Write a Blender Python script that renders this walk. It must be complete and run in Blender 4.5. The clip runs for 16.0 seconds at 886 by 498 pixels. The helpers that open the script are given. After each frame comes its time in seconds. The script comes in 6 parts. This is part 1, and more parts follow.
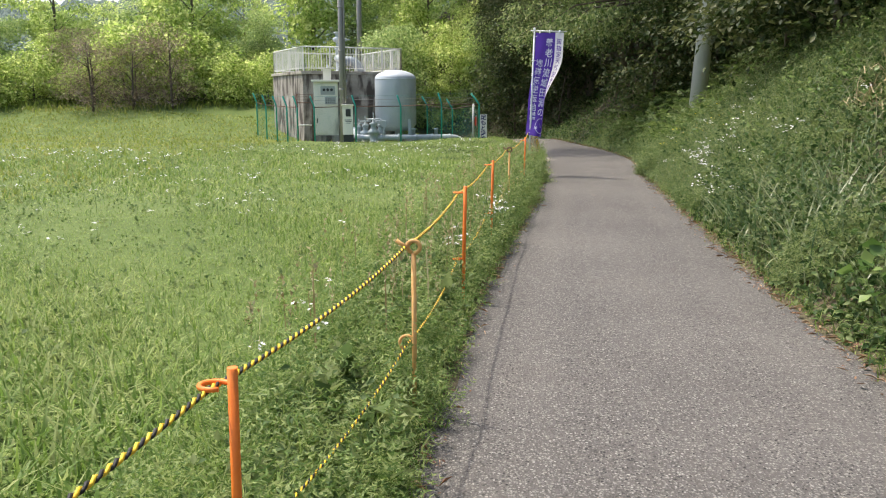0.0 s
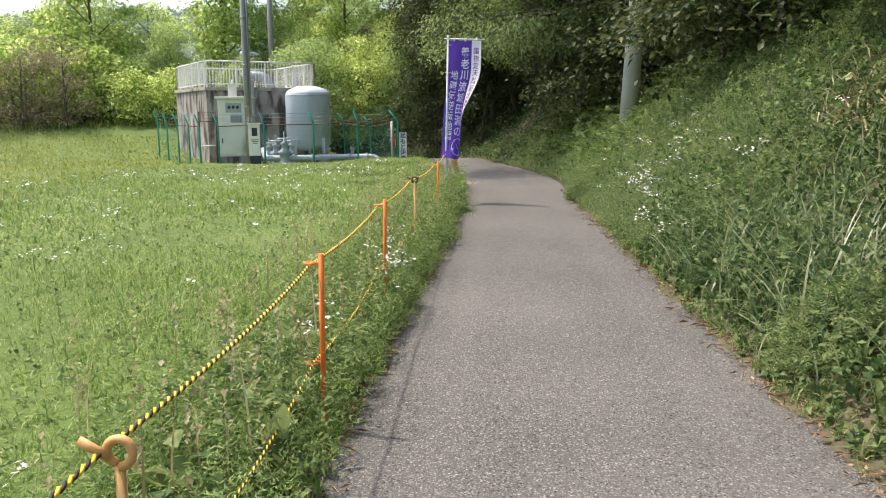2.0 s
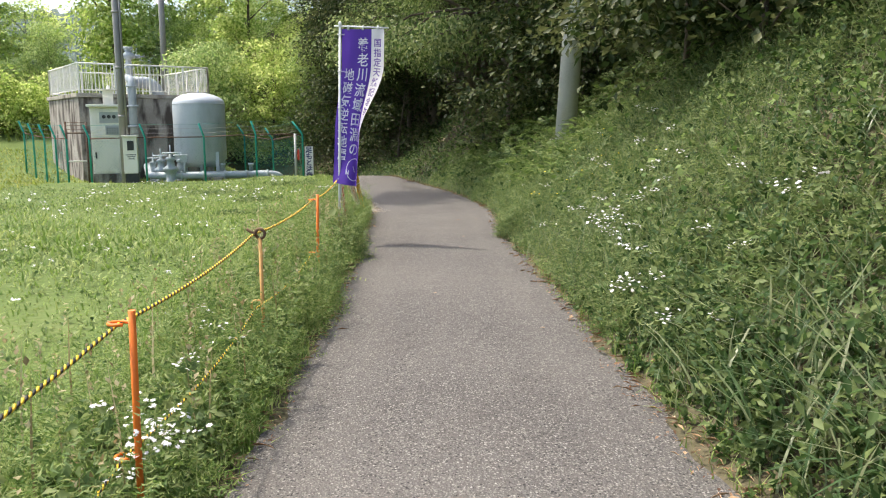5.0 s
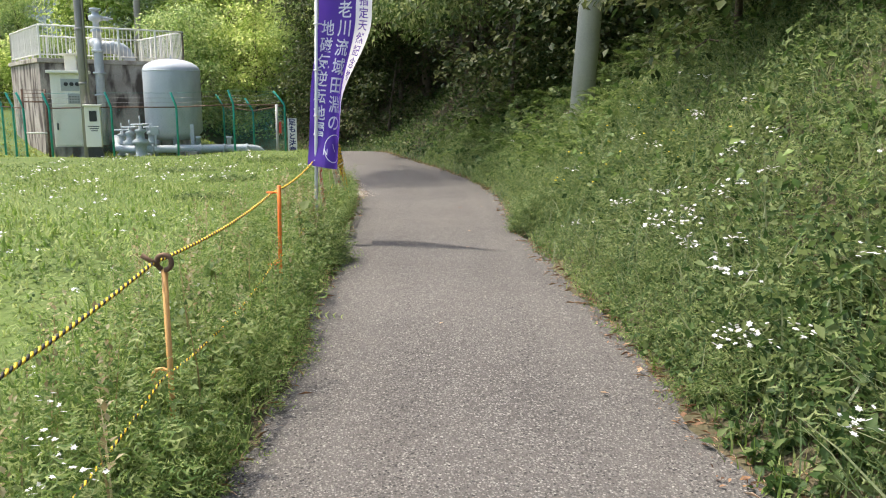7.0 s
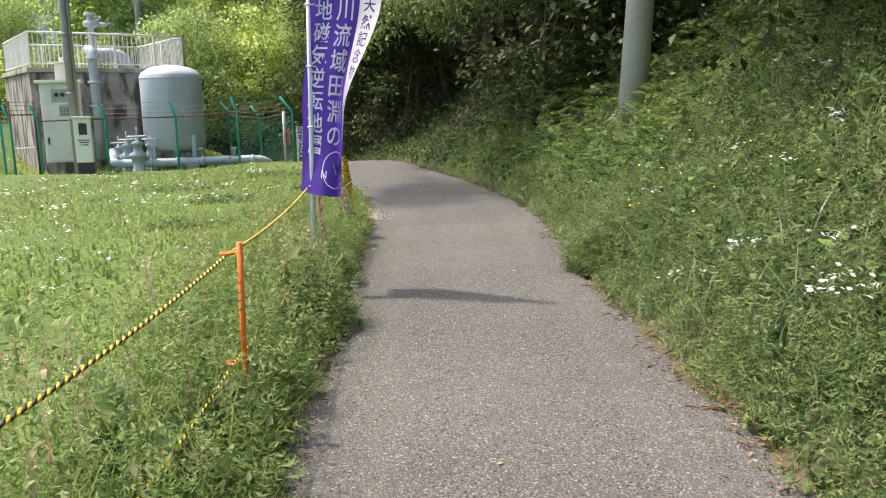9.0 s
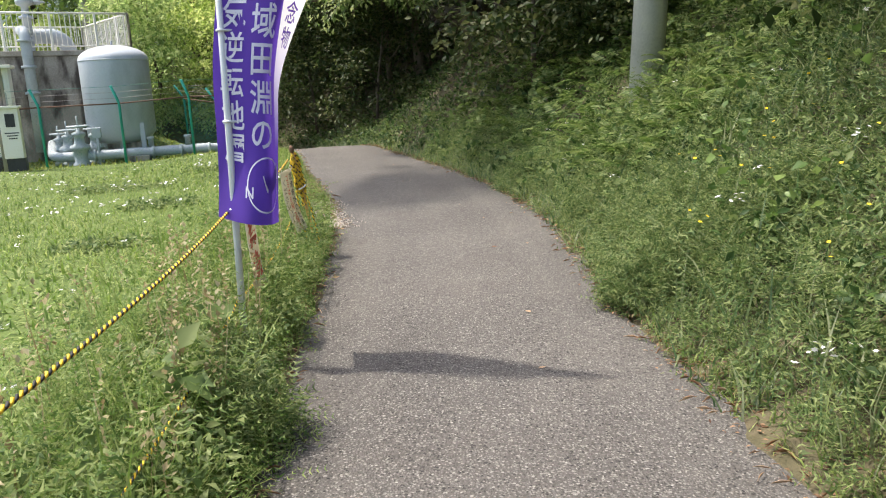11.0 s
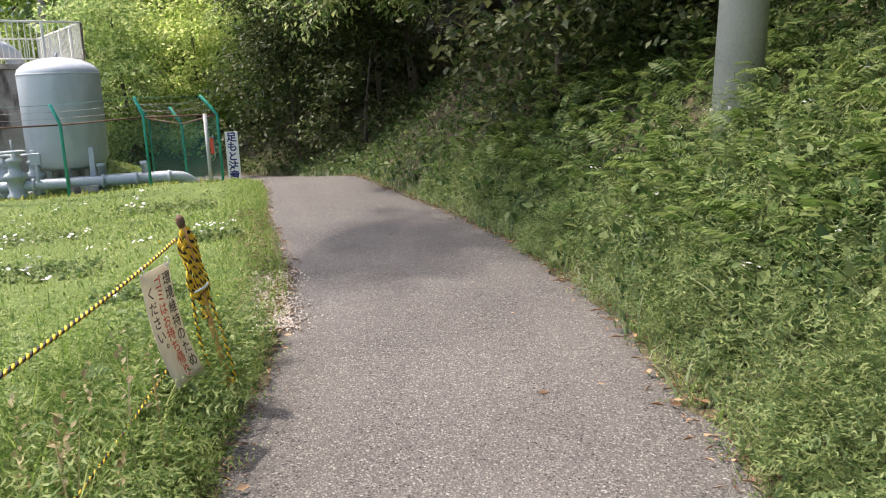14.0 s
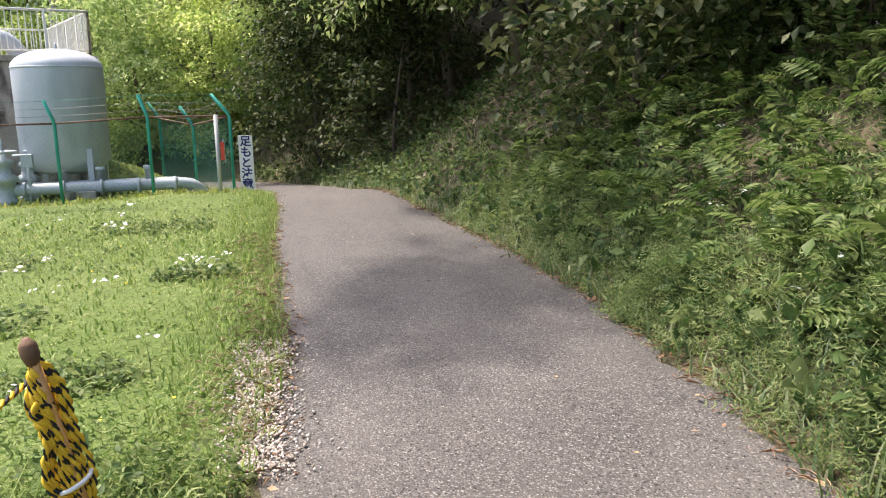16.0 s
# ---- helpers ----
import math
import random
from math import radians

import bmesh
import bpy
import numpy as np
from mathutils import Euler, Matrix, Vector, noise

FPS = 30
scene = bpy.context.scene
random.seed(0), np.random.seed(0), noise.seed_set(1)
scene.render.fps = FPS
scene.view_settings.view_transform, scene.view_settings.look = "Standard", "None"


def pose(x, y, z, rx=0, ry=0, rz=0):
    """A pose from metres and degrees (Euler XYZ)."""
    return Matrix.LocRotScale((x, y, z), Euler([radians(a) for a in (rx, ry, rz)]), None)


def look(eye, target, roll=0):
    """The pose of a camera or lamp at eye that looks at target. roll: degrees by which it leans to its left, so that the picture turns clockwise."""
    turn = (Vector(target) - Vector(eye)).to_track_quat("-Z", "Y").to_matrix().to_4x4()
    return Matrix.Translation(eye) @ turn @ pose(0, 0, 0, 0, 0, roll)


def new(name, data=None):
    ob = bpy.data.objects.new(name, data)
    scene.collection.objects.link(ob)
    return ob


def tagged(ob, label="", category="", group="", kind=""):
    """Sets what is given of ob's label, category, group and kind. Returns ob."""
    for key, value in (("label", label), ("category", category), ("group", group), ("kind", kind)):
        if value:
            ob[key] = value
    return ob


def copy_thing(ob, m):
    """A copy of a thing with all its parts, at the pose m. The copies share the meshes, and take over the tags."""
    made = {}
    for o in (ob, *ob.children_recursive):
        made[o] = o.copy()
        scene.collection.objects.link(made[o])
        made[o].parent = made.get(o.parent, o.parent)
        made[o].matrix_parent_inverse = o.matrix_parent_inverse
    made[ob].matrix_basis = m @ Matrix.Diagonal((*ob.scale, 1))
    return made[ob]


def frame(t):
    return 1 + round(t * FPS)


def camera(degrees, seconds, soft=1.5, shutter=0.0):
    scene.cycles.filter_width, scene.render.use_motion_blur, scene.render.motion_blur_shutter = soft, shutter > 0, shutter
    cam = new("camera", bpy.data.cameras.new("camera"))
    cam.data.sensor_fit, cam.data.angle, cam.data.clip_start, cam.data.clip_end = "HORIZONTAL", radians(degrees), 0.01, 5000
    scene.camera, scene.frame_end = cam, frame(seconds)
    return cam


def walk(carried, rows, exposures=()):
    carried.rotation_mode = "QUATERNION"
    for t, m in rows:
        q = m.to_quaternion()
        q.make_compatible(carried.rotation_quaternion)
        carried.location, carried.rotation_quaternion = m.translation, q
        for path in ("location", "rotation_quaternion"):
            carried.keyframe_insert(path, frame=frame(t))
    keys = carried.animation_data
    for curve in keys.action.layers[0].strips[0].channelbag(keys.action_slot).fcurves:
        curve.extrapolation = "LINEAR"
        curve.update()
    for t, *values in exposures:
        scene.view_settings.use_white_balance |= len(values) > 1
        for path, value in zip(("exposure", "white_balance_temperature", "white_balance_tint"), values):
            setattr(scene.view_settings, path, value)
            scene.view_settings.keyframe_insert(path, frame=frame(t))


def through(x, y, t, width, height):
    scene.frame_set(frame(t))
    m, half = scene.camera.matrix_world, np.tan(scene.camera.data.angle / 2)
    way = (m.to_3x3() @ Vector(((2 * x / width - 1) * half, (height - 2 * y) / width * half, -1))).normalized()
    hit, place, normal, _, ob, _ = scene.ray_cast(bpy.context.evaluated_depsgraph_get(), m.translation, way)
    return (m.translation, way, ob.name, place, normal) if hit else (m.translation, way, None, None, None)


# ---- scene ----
cam = camera(58.9, 16.0, soft=1.1)
METRES, EYE, TILT, LEAN, TURN = 15.1, 1.413, -11.0, 0.0, 0.0
TRUE = 1.0786
ROWS = [
    (0.0, 0.0, 0.0, 0.0, 0.0, 0.0, -0.0),
    (0.5, 0.0071, 0.0316, 0.0058, -2.62, 2.31, 1.12),
    (1.0, 0.0115, 0.0622, 0.0124, -4.39, 1.34, 2.02),
    (1.5, 0.0186, 0.0917, 0.0179, -5.31, 0.57, 2.1),
    (2.0, 0.0253, 0.1218, 0.0244, -5.09, 1.11, 1.36),
    (2.5, 0.0333, 0.153, 0.0307, -7.27, 1.25, 1.62),
    (3.0, 0.0428, 0.1858, 0.037, -6.8, 0.16, 2.05),
    (3.5, 0.049, 0.2186, 0.0434, -11.04, 0.38, 2.23),
    (4.0, 0.056, 0.2499, 0.0484, -8.56, 2.15, 2.02),
    (4.5, 0.062, 0.282, 0.0557, -9.98, 2.06, 2.25),
    (7.0, 0.0825, 0.4329, 0.0817, -11.38, -0.15, 1.77),
    (7.5, 0.086, 0.4634, 0.088, -10.12, -0.42, 1.83),
    (8.0, 0.0873, 0.4938, 0.094, -11.86, -0.03, 2.16),
    (8.5, 0.0922, 0.524, 0.0991, -10.12, 0.27, 2.82),
    (11.0, 0.117, 0.6701, 0.1274, -11.69, -1.72, 4.78),
    (11.5, 0.1228, 0.7007, 0.1335, -13.96, -0.89, 4.63),
    (12.0, 0.1308, 0.7295, 0.1392, -12.38, 0.26, 3.91),
    (12.5, 0.1356, 0.759, 0.1448, -13.12, -0.98, 3.59),
    (13.0, 0.1427, 0.7882, 0.1498, -10.81, 0.28, 4.22),
    (13.5, 0.1468, 0.8183, 0.1552, -11.32, -0.12, 4.62),
    (14.0, 0.152, 0.8472, 0.1605, -12.05, -0.42, 4.7),
    (14.5, 0.1573, 0.8768, 0.1664, -10.09, -0.13, 4.29),
    (15.0, 0.1602, 0.9056, 0.1727, -10.72, -0.02, 4.08),
    (15.5, 0.1625, 0.9357, 0.1779, -8.19, -0.38, 3.31),
    (16.0, 0.1626, 0.9669, 0.1837, -10.48, 0.03, 3.08),
]
EXPOSURES = [(0.0, 1.10, 6500, 10), (3.5, 1.27, 6500, 10), (8.0, 1.30, 6500, 10), (12.0, 1.36, 6500, 11), (14.0, 1.42, 6500, 16), (16.0, 1.54, 6500, 17)]
walk(cam, [(t, pose(0, 0, EYE, TILT, LEAN, TURN) @ pose(METRES * x, METRES * y, METRES * z, 90 + pitch, roll, yaw)) for t, x, y, z, yaw, pitch, roll in ROWS], EXPOSURES)

# ---- world and sun ----
SUN_EL, SUN_AZ = 62.0, -58.0          # the sun stands ahead of the walk, a little to its left
world = bpy.data.worlds.new("sky")
scene.world = world
world.use_nodes = True
wn = world.node_tree.nodes
sky = wn.new("ShaderNodeTexSky")
sky.sky_type, sky.sun_disc = "NISHITA", False
sky.sun_elevation, sky.sun_rotation = radians(SUN_EL), radians(SUN_AZ)
sky.air_density, sky.dust_density, sky.ozone_density = 1.0, 4.0, 1.0
wn["Background"].inputs["Strength"].default_value = 0.15
world.node_tree.links.new(sky.outputs[0], wn["Background"].inputs["Color"])
sun_dir = Vector((math.sin(radians(SUN_AZ)) * math.cos(radians(SUN_EL)), math.cos(radians(SUN_AZ)) * math.cos(radians(SUN_EL)), math.sin(radians(SUN_EL))))
sun = new("sun", bpy.data.lights.new("sun", "SUN"))
sun.data.energy, sun.data.angle, sun.data.color = 2.35, radians(1.7), (1.0, 0.93, 0.82)
sun.matrix_world = look(sun_dir * 60, (0, 0, 0))

# ---- materials ----
def material(name, colors, rough=0.8, scale=3.0, fine=60.0, bump=0.3, metal=0.0, depth=0.01, island=0.0, through=0.0, spec=0.3, stain=None):
    """Noise-mottled surface: 2 or 3 colours mixed by a broad and a fine noise; island: per-piece change of value; through: light let through."""
    m = bpy.data.materials.new(name)
    m.use_nodes = True
    n, link = m.node_tree.nodes, m.node_tree.links.new
    b = n["Principled BSDF"]
    b.inputs["Roughness"].default_value, b.inputs["Metallic"].default_value = rough, metal
    b.inputs["Specular IOR Level"].default_value = spec
    co = n.new("ShaderNodeTexCoord")
    big, small = n.new("ShaderNodeTexNoise"), n.new("ShaderNodeTexNoise")
    for node, s, d in ((big, scale, 4.0), (small, fine, 3.0)):
        node.inputs["Scale"].default_value, node.inputs["Detail"].default_value = s, d
        link(co.outputs["Object"], node.inputs["Vector"])
    ramp = n.new("ShaderNodeValToRGB")
    e = ramp.color_ramp.elements
    while len(e) < len(colors):
        e.new(0.5)
    for k, c in enumerate(colors):
        e[k].position, e[k].color = 0.3 + 0.4 * k / max(1, len(colors) - 1), (*c, 1)
    mix = n.new("ShaderNodeMath")
    mix.operation = "MULTIPLY_ADD"
    link(small.outputs["Fac"], mix.inputs[0])
    mix.inputs[1].default_value = 0.4
    half = n.new("ShaderNodeMath")
    half.operation = "MULTIPLY"
    half.inputs[1].default_value = 0.6
    link(big.outputs["Fac"], half.inputs[0])
    link(half.outputs[0], mix.inputs[2])
    last = mix.outputs[0]
    if island:
        geo, add = n.new("ShaderNodeNewGeometry"), n.new("ShaderNodeMath")
        add.operation = "MULTIPLY_ADD"
        off = n.new("ShaderNodeMath")
        off.operation = "SUBTRACT"
        off.inputs[1].default_value = 0.5
        link(geo.outputs["Random Per Island"], off.inputs[0])
        link(off.outputs[0], add.inputs[0])
        add.inputs[1].default_value = island
        link(last, add.inputs[2])
        last = add.outputs[0]
    link(last, ramp.inputs["Fac"])
    color = ramp.outputs["Color"]
    if stain:
        shade, s_scale, lo, hi = stain
        st = n.new("ShaderNodeTexNoise")
        st.inputs["Scale"].default_value, st.inputs["Detail"].default_value = s_scale, 6.0
        mp = n.new("ShaderNodeMapping")
        mp.inputs["Scale"].default_value = (1, 1, 0.35)
        link(co.outputs["Object"], mp.inputs["Vector"])
        link(mp.outputs[0], st.inputs["Vector"])
        sr = n.new("ShaderNodeMapRange")
        sr.inputs["From Min"].default_value, sr.inputs["From Max"].default_value = lo, hi
        link(st.outputs["Fac"], sr.inputs["Value"])
        mx = n.new("ShaderNodeMix")
        mx.data_type = "RGBA"
        link(sr.outputs[0], mx.inputs["Factor"])
        link(color, mx.inputs["A"])
        mx.inputs["B"].default_value = (*shade, 1)
        color = mx.outputs["Result"]
    link(color, b.inputs["Base Color"])
    if bump:
        bp = n.new("ShaderNodeBump")
        bp.inputs["Strength"].default_value, bp.inputs["Distance"].default_value = bump, depth
        link(small.outputs["Fac"], bp.inputs["Height"])
        link(bp.outputs[0], b.inputs["Normal"])
    if through:
        tr, ms = n.new("ShaderNodeBsdfTranslucent"), n.new("ShaderNodeMixShader")
        link(color, tr.inputs["Color"])
        ms.inputs["Fac"].default_value = through
        link(b.outputs[0], ms.inputs[1])
        link(tr.outputs[0], ms.inputs[2])
        link(ms.outputs[0], n["Material Output"].inputs["Surface"])
    return m


def foliage(name, colors, island=0.8, through=0.45, rough=0.55, spec=0.25, scale=0.6):
    return material(name, colors, rough, scale, 9.0, 0, island=island, through=through, spec=spec)


M_SOIL = material("soil", [(0.045, 0.04, 0.02), (0.085, 0.075, 0.04), (0.14, 0.11, 0.07)], 0.95, 1.3, 25, 0.8, depth=0.03)
M_MEADOW = material("meadow_ground", [(0.066, 0.096, 0.020), (0.090, 0.132, 0.028), (0.125, 0.155, 0.045)], 0.95, 0.7, 18, 0.8, depth=0.03)
M_GRASS = foliage("grass_blade", [(0.138, 0.222, 0.042), (0.215, 0.305, 0.068), (0.340, 0.390, 0.140)], 0.7)
M_GRASS_FAR = foliage("grass_far", [(0.175, 0.228, 0.039), (0.234, 0.287, 0.056), (0.328, 0.327, 0.095)], 0.5)
M_DRYGRASS = foliage("seed_head", [(0.24, 0.19, 0.09), (0.36, 0.30, 0.16), (0.45, 0.40, 0.24)], 0.8)
M_WEED = foliage("weed_leaf", [(0.041, 0.083, 0.021), (0.090, 0.148, 0.041), (0.180, 0.230, 0.081)], 0.8)
M_WEED_LIGHT = foliage("vetch_leaf", [(0.088, 0.142, 0.044), (0.158, 0.222, 0.070), (0.262, 0.312, 0.120)], 0.8)
M_LONG = foliage("long_grass", [(0.073, 0.133, 0.051), (0.146, 0.211, 0.093), (0.278, 0.310, 0.168)], 0.8, rough=0.4, spec=0.4)
M_FERN = foliage("fern", [(0.066, 0.116, 0.024), (0.118, 0.180, 0.042), (0.195, 0.248, 0.082)], 0.7)
M_BAMBOO_DRY = foliage("dry_bamboo_grass", [(0.16, 0.12, 0.06), (0.28, 0.22, 0.12), (0.40, 0.34, 0.20)], 0.9, through=0.15)
M_PETAL = material("white_petal", [(0.72, 0.70, 0.72), (0.85, 0.84, 0.84)], 0.6, 8, 40, 0, island=0.6, through=0.25)
M_YELLOW = material("yellow_petal", [(0.75, 0.55, 0.02), (0.85, 0.66, 0.03)], 0.4, 8, 40, 0, island=0.6, through=0.2)
M_LEAF_YG = foliage("spring_leaf", [(0.250, 0.355, 0.072), (0.460, 0.580, 0.145), (0.700, 0.745, 0.300)], 0.8, 0.60)
M_LEAF_MID = foliage("mid_green_leaf", [(0.200, 0.300, 0.086), (0.340, 0.460, 0.155), (0.540, 0.610, 0.265)], 0.8, 0.55)
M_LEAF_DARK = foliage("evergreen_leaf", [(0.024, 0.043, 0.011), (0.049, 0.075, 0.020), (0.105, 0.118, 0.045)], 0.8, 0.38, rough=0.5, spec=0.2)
M_LEAF_GREY = foliage("dry_vine_leaf", [(0.20, 0.15, 0.10), (0.33, 0.25, 0.17), (0.46, 0.37, 0.27)], 0.9, 0.2)
M_LEAF_LITTER = foliage("fallen_leaf", [(0.14, 0.075, 0.04), (0.26, 0.145, 0.07), (0.42, 0.28, 0.16)], 1.0, 0.1)
M_CRUMB = foliage("crumbled_leaf", [(0.085, 0.042, 0.024), (0.16, 0.085, 0.045), (0.27, 0.16, 0.09)], 1.0, 0.1)
M_LEAF_CANOPY = foliage("canopy_leaf", [(0.085, 0.140, 0.036), (0.155, 0.225, 0.064), (0.28, 0.33, 0.125)], 0.8, 0.5, rough=0.5, spec=0.2)
M_LEAF_BOUGH = foliage("bough_leaf", [(0.090, 0.150, 0.040), (0.175, 0.250, 0.075), (0.320, 0.370, 0.150)], 0.9, 0.5, rough=0.4, spec=0.4)
M_VERGE = foliage("verge_leaf", [(0.095, 0.165, 0.036), (0.170, 0.252, 0.060), (0.285, 0.345, 0.118)], 0.8)
M_SLOPE_LITTER = foliage("slope_leaf_litter", [(0.050, 0.034, 0.020), (0.095, 0.068, 0.040), (0.160, 0.125, 0.080)], 1.0, 0.1)
M_BARK = material("bark", [(0.045, 0.035, 0.025), (0.10, 0.08, 0.06), (0.16, 0.14, 0.11)], 0.9, 6, 40, 0.8, depth=0.02)
M_CONCRETE = material("weathered_concrete", [(0.200, 0.175, 0.155), (0.330, 0.300, 0.265), (0.480, 0.450, 0.410)], 0.9, 1.4, 30, 0.5, stain=((0.085, 0.070, 0.062), 3.2, 0.46, 0.60))
M_SLAB = material("pale_concrete_slab", [(0.273, 0.236, 0.195), (0.388, 0.354, 0.300), (0.517, 0.486, 0.435)], 0.9, 1.4, 30, 0.5, stain=((0.12, 0.10, 0.085), 1.9, 0.52, 0.70))
M_BROAD = foliage("bramble_leaf", [(0.075, 0.140, 0.030), (0.130, 0.215, 0.050), (0.215, 0.300, 0.085)], 0.7, 0.4, rough=0.45, spec=0.35)
M_POLE = material("concrete_pole", [(0.389, 0.389, 0.379), (0.483, 0.483, 0.462), (0.560, 0.560, 0.531)], 0.8, 2.0, 50, 0.25)
M_STEELPOLE = material("grey_steel_pole", [(0.250, 0.238, 0.222), (0.350, 0.329, 0.312)], 0.6, 2.0, 50, 0.1, metal=0.3)
M_TANK = material("blue_grey_tank_paint", [(0.390, 0.430, 0.470), (0.445, 0.485, 0.522), (0.510, 0.548, 0.575)], 0.5, 1.2, 30, 0.05, stain=((0.22, 0.25, 0.26), 1.5, 0.55, 0.8))
M_PIPE = material("blue_grey_pipe_paint", [(0.300, 0.350, 0.380), (0.400, 0.445, 0.470), (0.500, 0.525, 0.535)], 0.5, 3.0, 40, 0.1)
M_RAIL = material("white_railing_paint", [(0.660, 0.660, 0.605), (0.814, 0.803, 0.748)], 0.55, 4, 40, 0.1)
M_CABINET = material("cream_cabinet_paint", [(0.715, 0.688, 0.578), (0.825, 0.797, 0.688), (0.850, 0.850, 0.783)], 0.5, 1.5, 40, 0.05, stain=((0.36, 0.33, 0.26), 2.0, 0.55, 0.8))
M_DARK = material("dark_plastic", [(0.03, 0.035, 0.035), (0.06, 0.06, 0.06)], 0.4, 5, 40, 0.05)
M_DIAL = material("dial_face", [(0.35, 0.38, 0.36), (0.48, 0.50, 0.47)], 0.3, 8, 40, 0.0)
M_GREEN = material("green_fence_paint", [(0.02, 0.22, 0.17), (0.03, 0.32, 0.24), (0.06, 0.38, 0.30)], 0.45, 5, 40, 0.05)
M_MESH = material("green_wire", [(0.03, 0.17, 0.13), (0.05, 0.24, 0.19)], 0.5, 6, 40, 0.0)
M_RUST = material("rusty_iron", [(0.072, 0.038, 0.025), (0.132, 0.075, 0.051), (0.180, 0.150, 0.128)], 0.85, 10, 60, 0.4)
M_ORANGE = material("orange_stake_paint", [(0.78, 0.16, 0.02), (0.86, 0.22, 0.03)], 0.45, 5, 50, 0.1, stain=((0.45, 0.17, 0.06), 9, 0.58, 0.75))
M_TANSTAKE = material("faded_orange_stake_paint", [(0.55, 0.28, 0.08), (0.66, 0.38, 0.14)], 0.5, 8, 50, 0.2, stain=((0.30, 0.15, 0.06), 9, 0.55, 0.75))
M_BROWNSTAKE = material("rusty_stake", [(0.10, 0.06, 0.04), (0.22, 0.13, 0.07)], 0.7, 9, 50, 0.3)
M_ROPE_Y = material("yellow_rope_strand", [(0.72, 0.44, 0.02), (0.85, 0.58, 0.05)], 0.6, 20, 300, 0.5, depth=0.002)
M_ROPE_K = material("black_rope_strand", [(0.015, 0.015, 0.013), (0.035, 0.033, 0.03)], 0.65, 20, 300, 0.5, depth=0.002)
M_WHITE = material("white_sign_plate", [(0.76, 0.76, 0.74), (0.82, 0.82, 0.80)], 0.45, 3, 40, 0.03)
M_PLATE = material("aged_cream_plate", [(0.62, 0.56, 0.42), (0.72, 0.67, 0.54), (0.76, 0.73, 0.63)], 0.5, 4, 40, 0.05, through=0.5)
M_NAVY = material("navy_print", [(0.02, 0.025, 0.12), (0.03, 0.035, 0.16)], 0.5, 5, 40, 0)
M_BLACK = material("black_print", [(0.02, 0.02, 0.02), (0.035, 0.03, 0.03)], 0.5, 5, 40, 0)
M_RED = material("red_print", [(0.55, 0.05, 0.03), (0.62, 0.09, 0.05)], 0.5, 8, 40, 0)
M_PRINT = material("white_flag_print", [(0.80, 0.79, 0.84), (0.84, 0.83, 0.87)], 0.7, 5, 60, 0, through=0.3)
M_VIOLET_PRINT = material("violet_flag_print", [(0.10, 0.04, 0.36), (0.13, 0.06, 0.42)], 0.7, 5, 60, 0, through=0.3)
M_PVC = material("white_pvc_pole", [(0.68, 0.69, 0.70), (0.78, 0.78, 0.78)], 0.35, 4, 40, 0.03)
M_GRAVEL = material("pale_gravel", [(0.260, 0.215, 0.170), (0.400, 0.345, 0.285), (0.540, 0.490, 0.425)], 0.9, 6, 50, 0.2, island=1.0)
M_TWIG = material("dry_straw", [(0.308, 0.170, 0.090), (0.462, 0.300, 0.180), (0.605, 0.440, 0.300)], 0.9, 6, 50, 0, island=0.8)


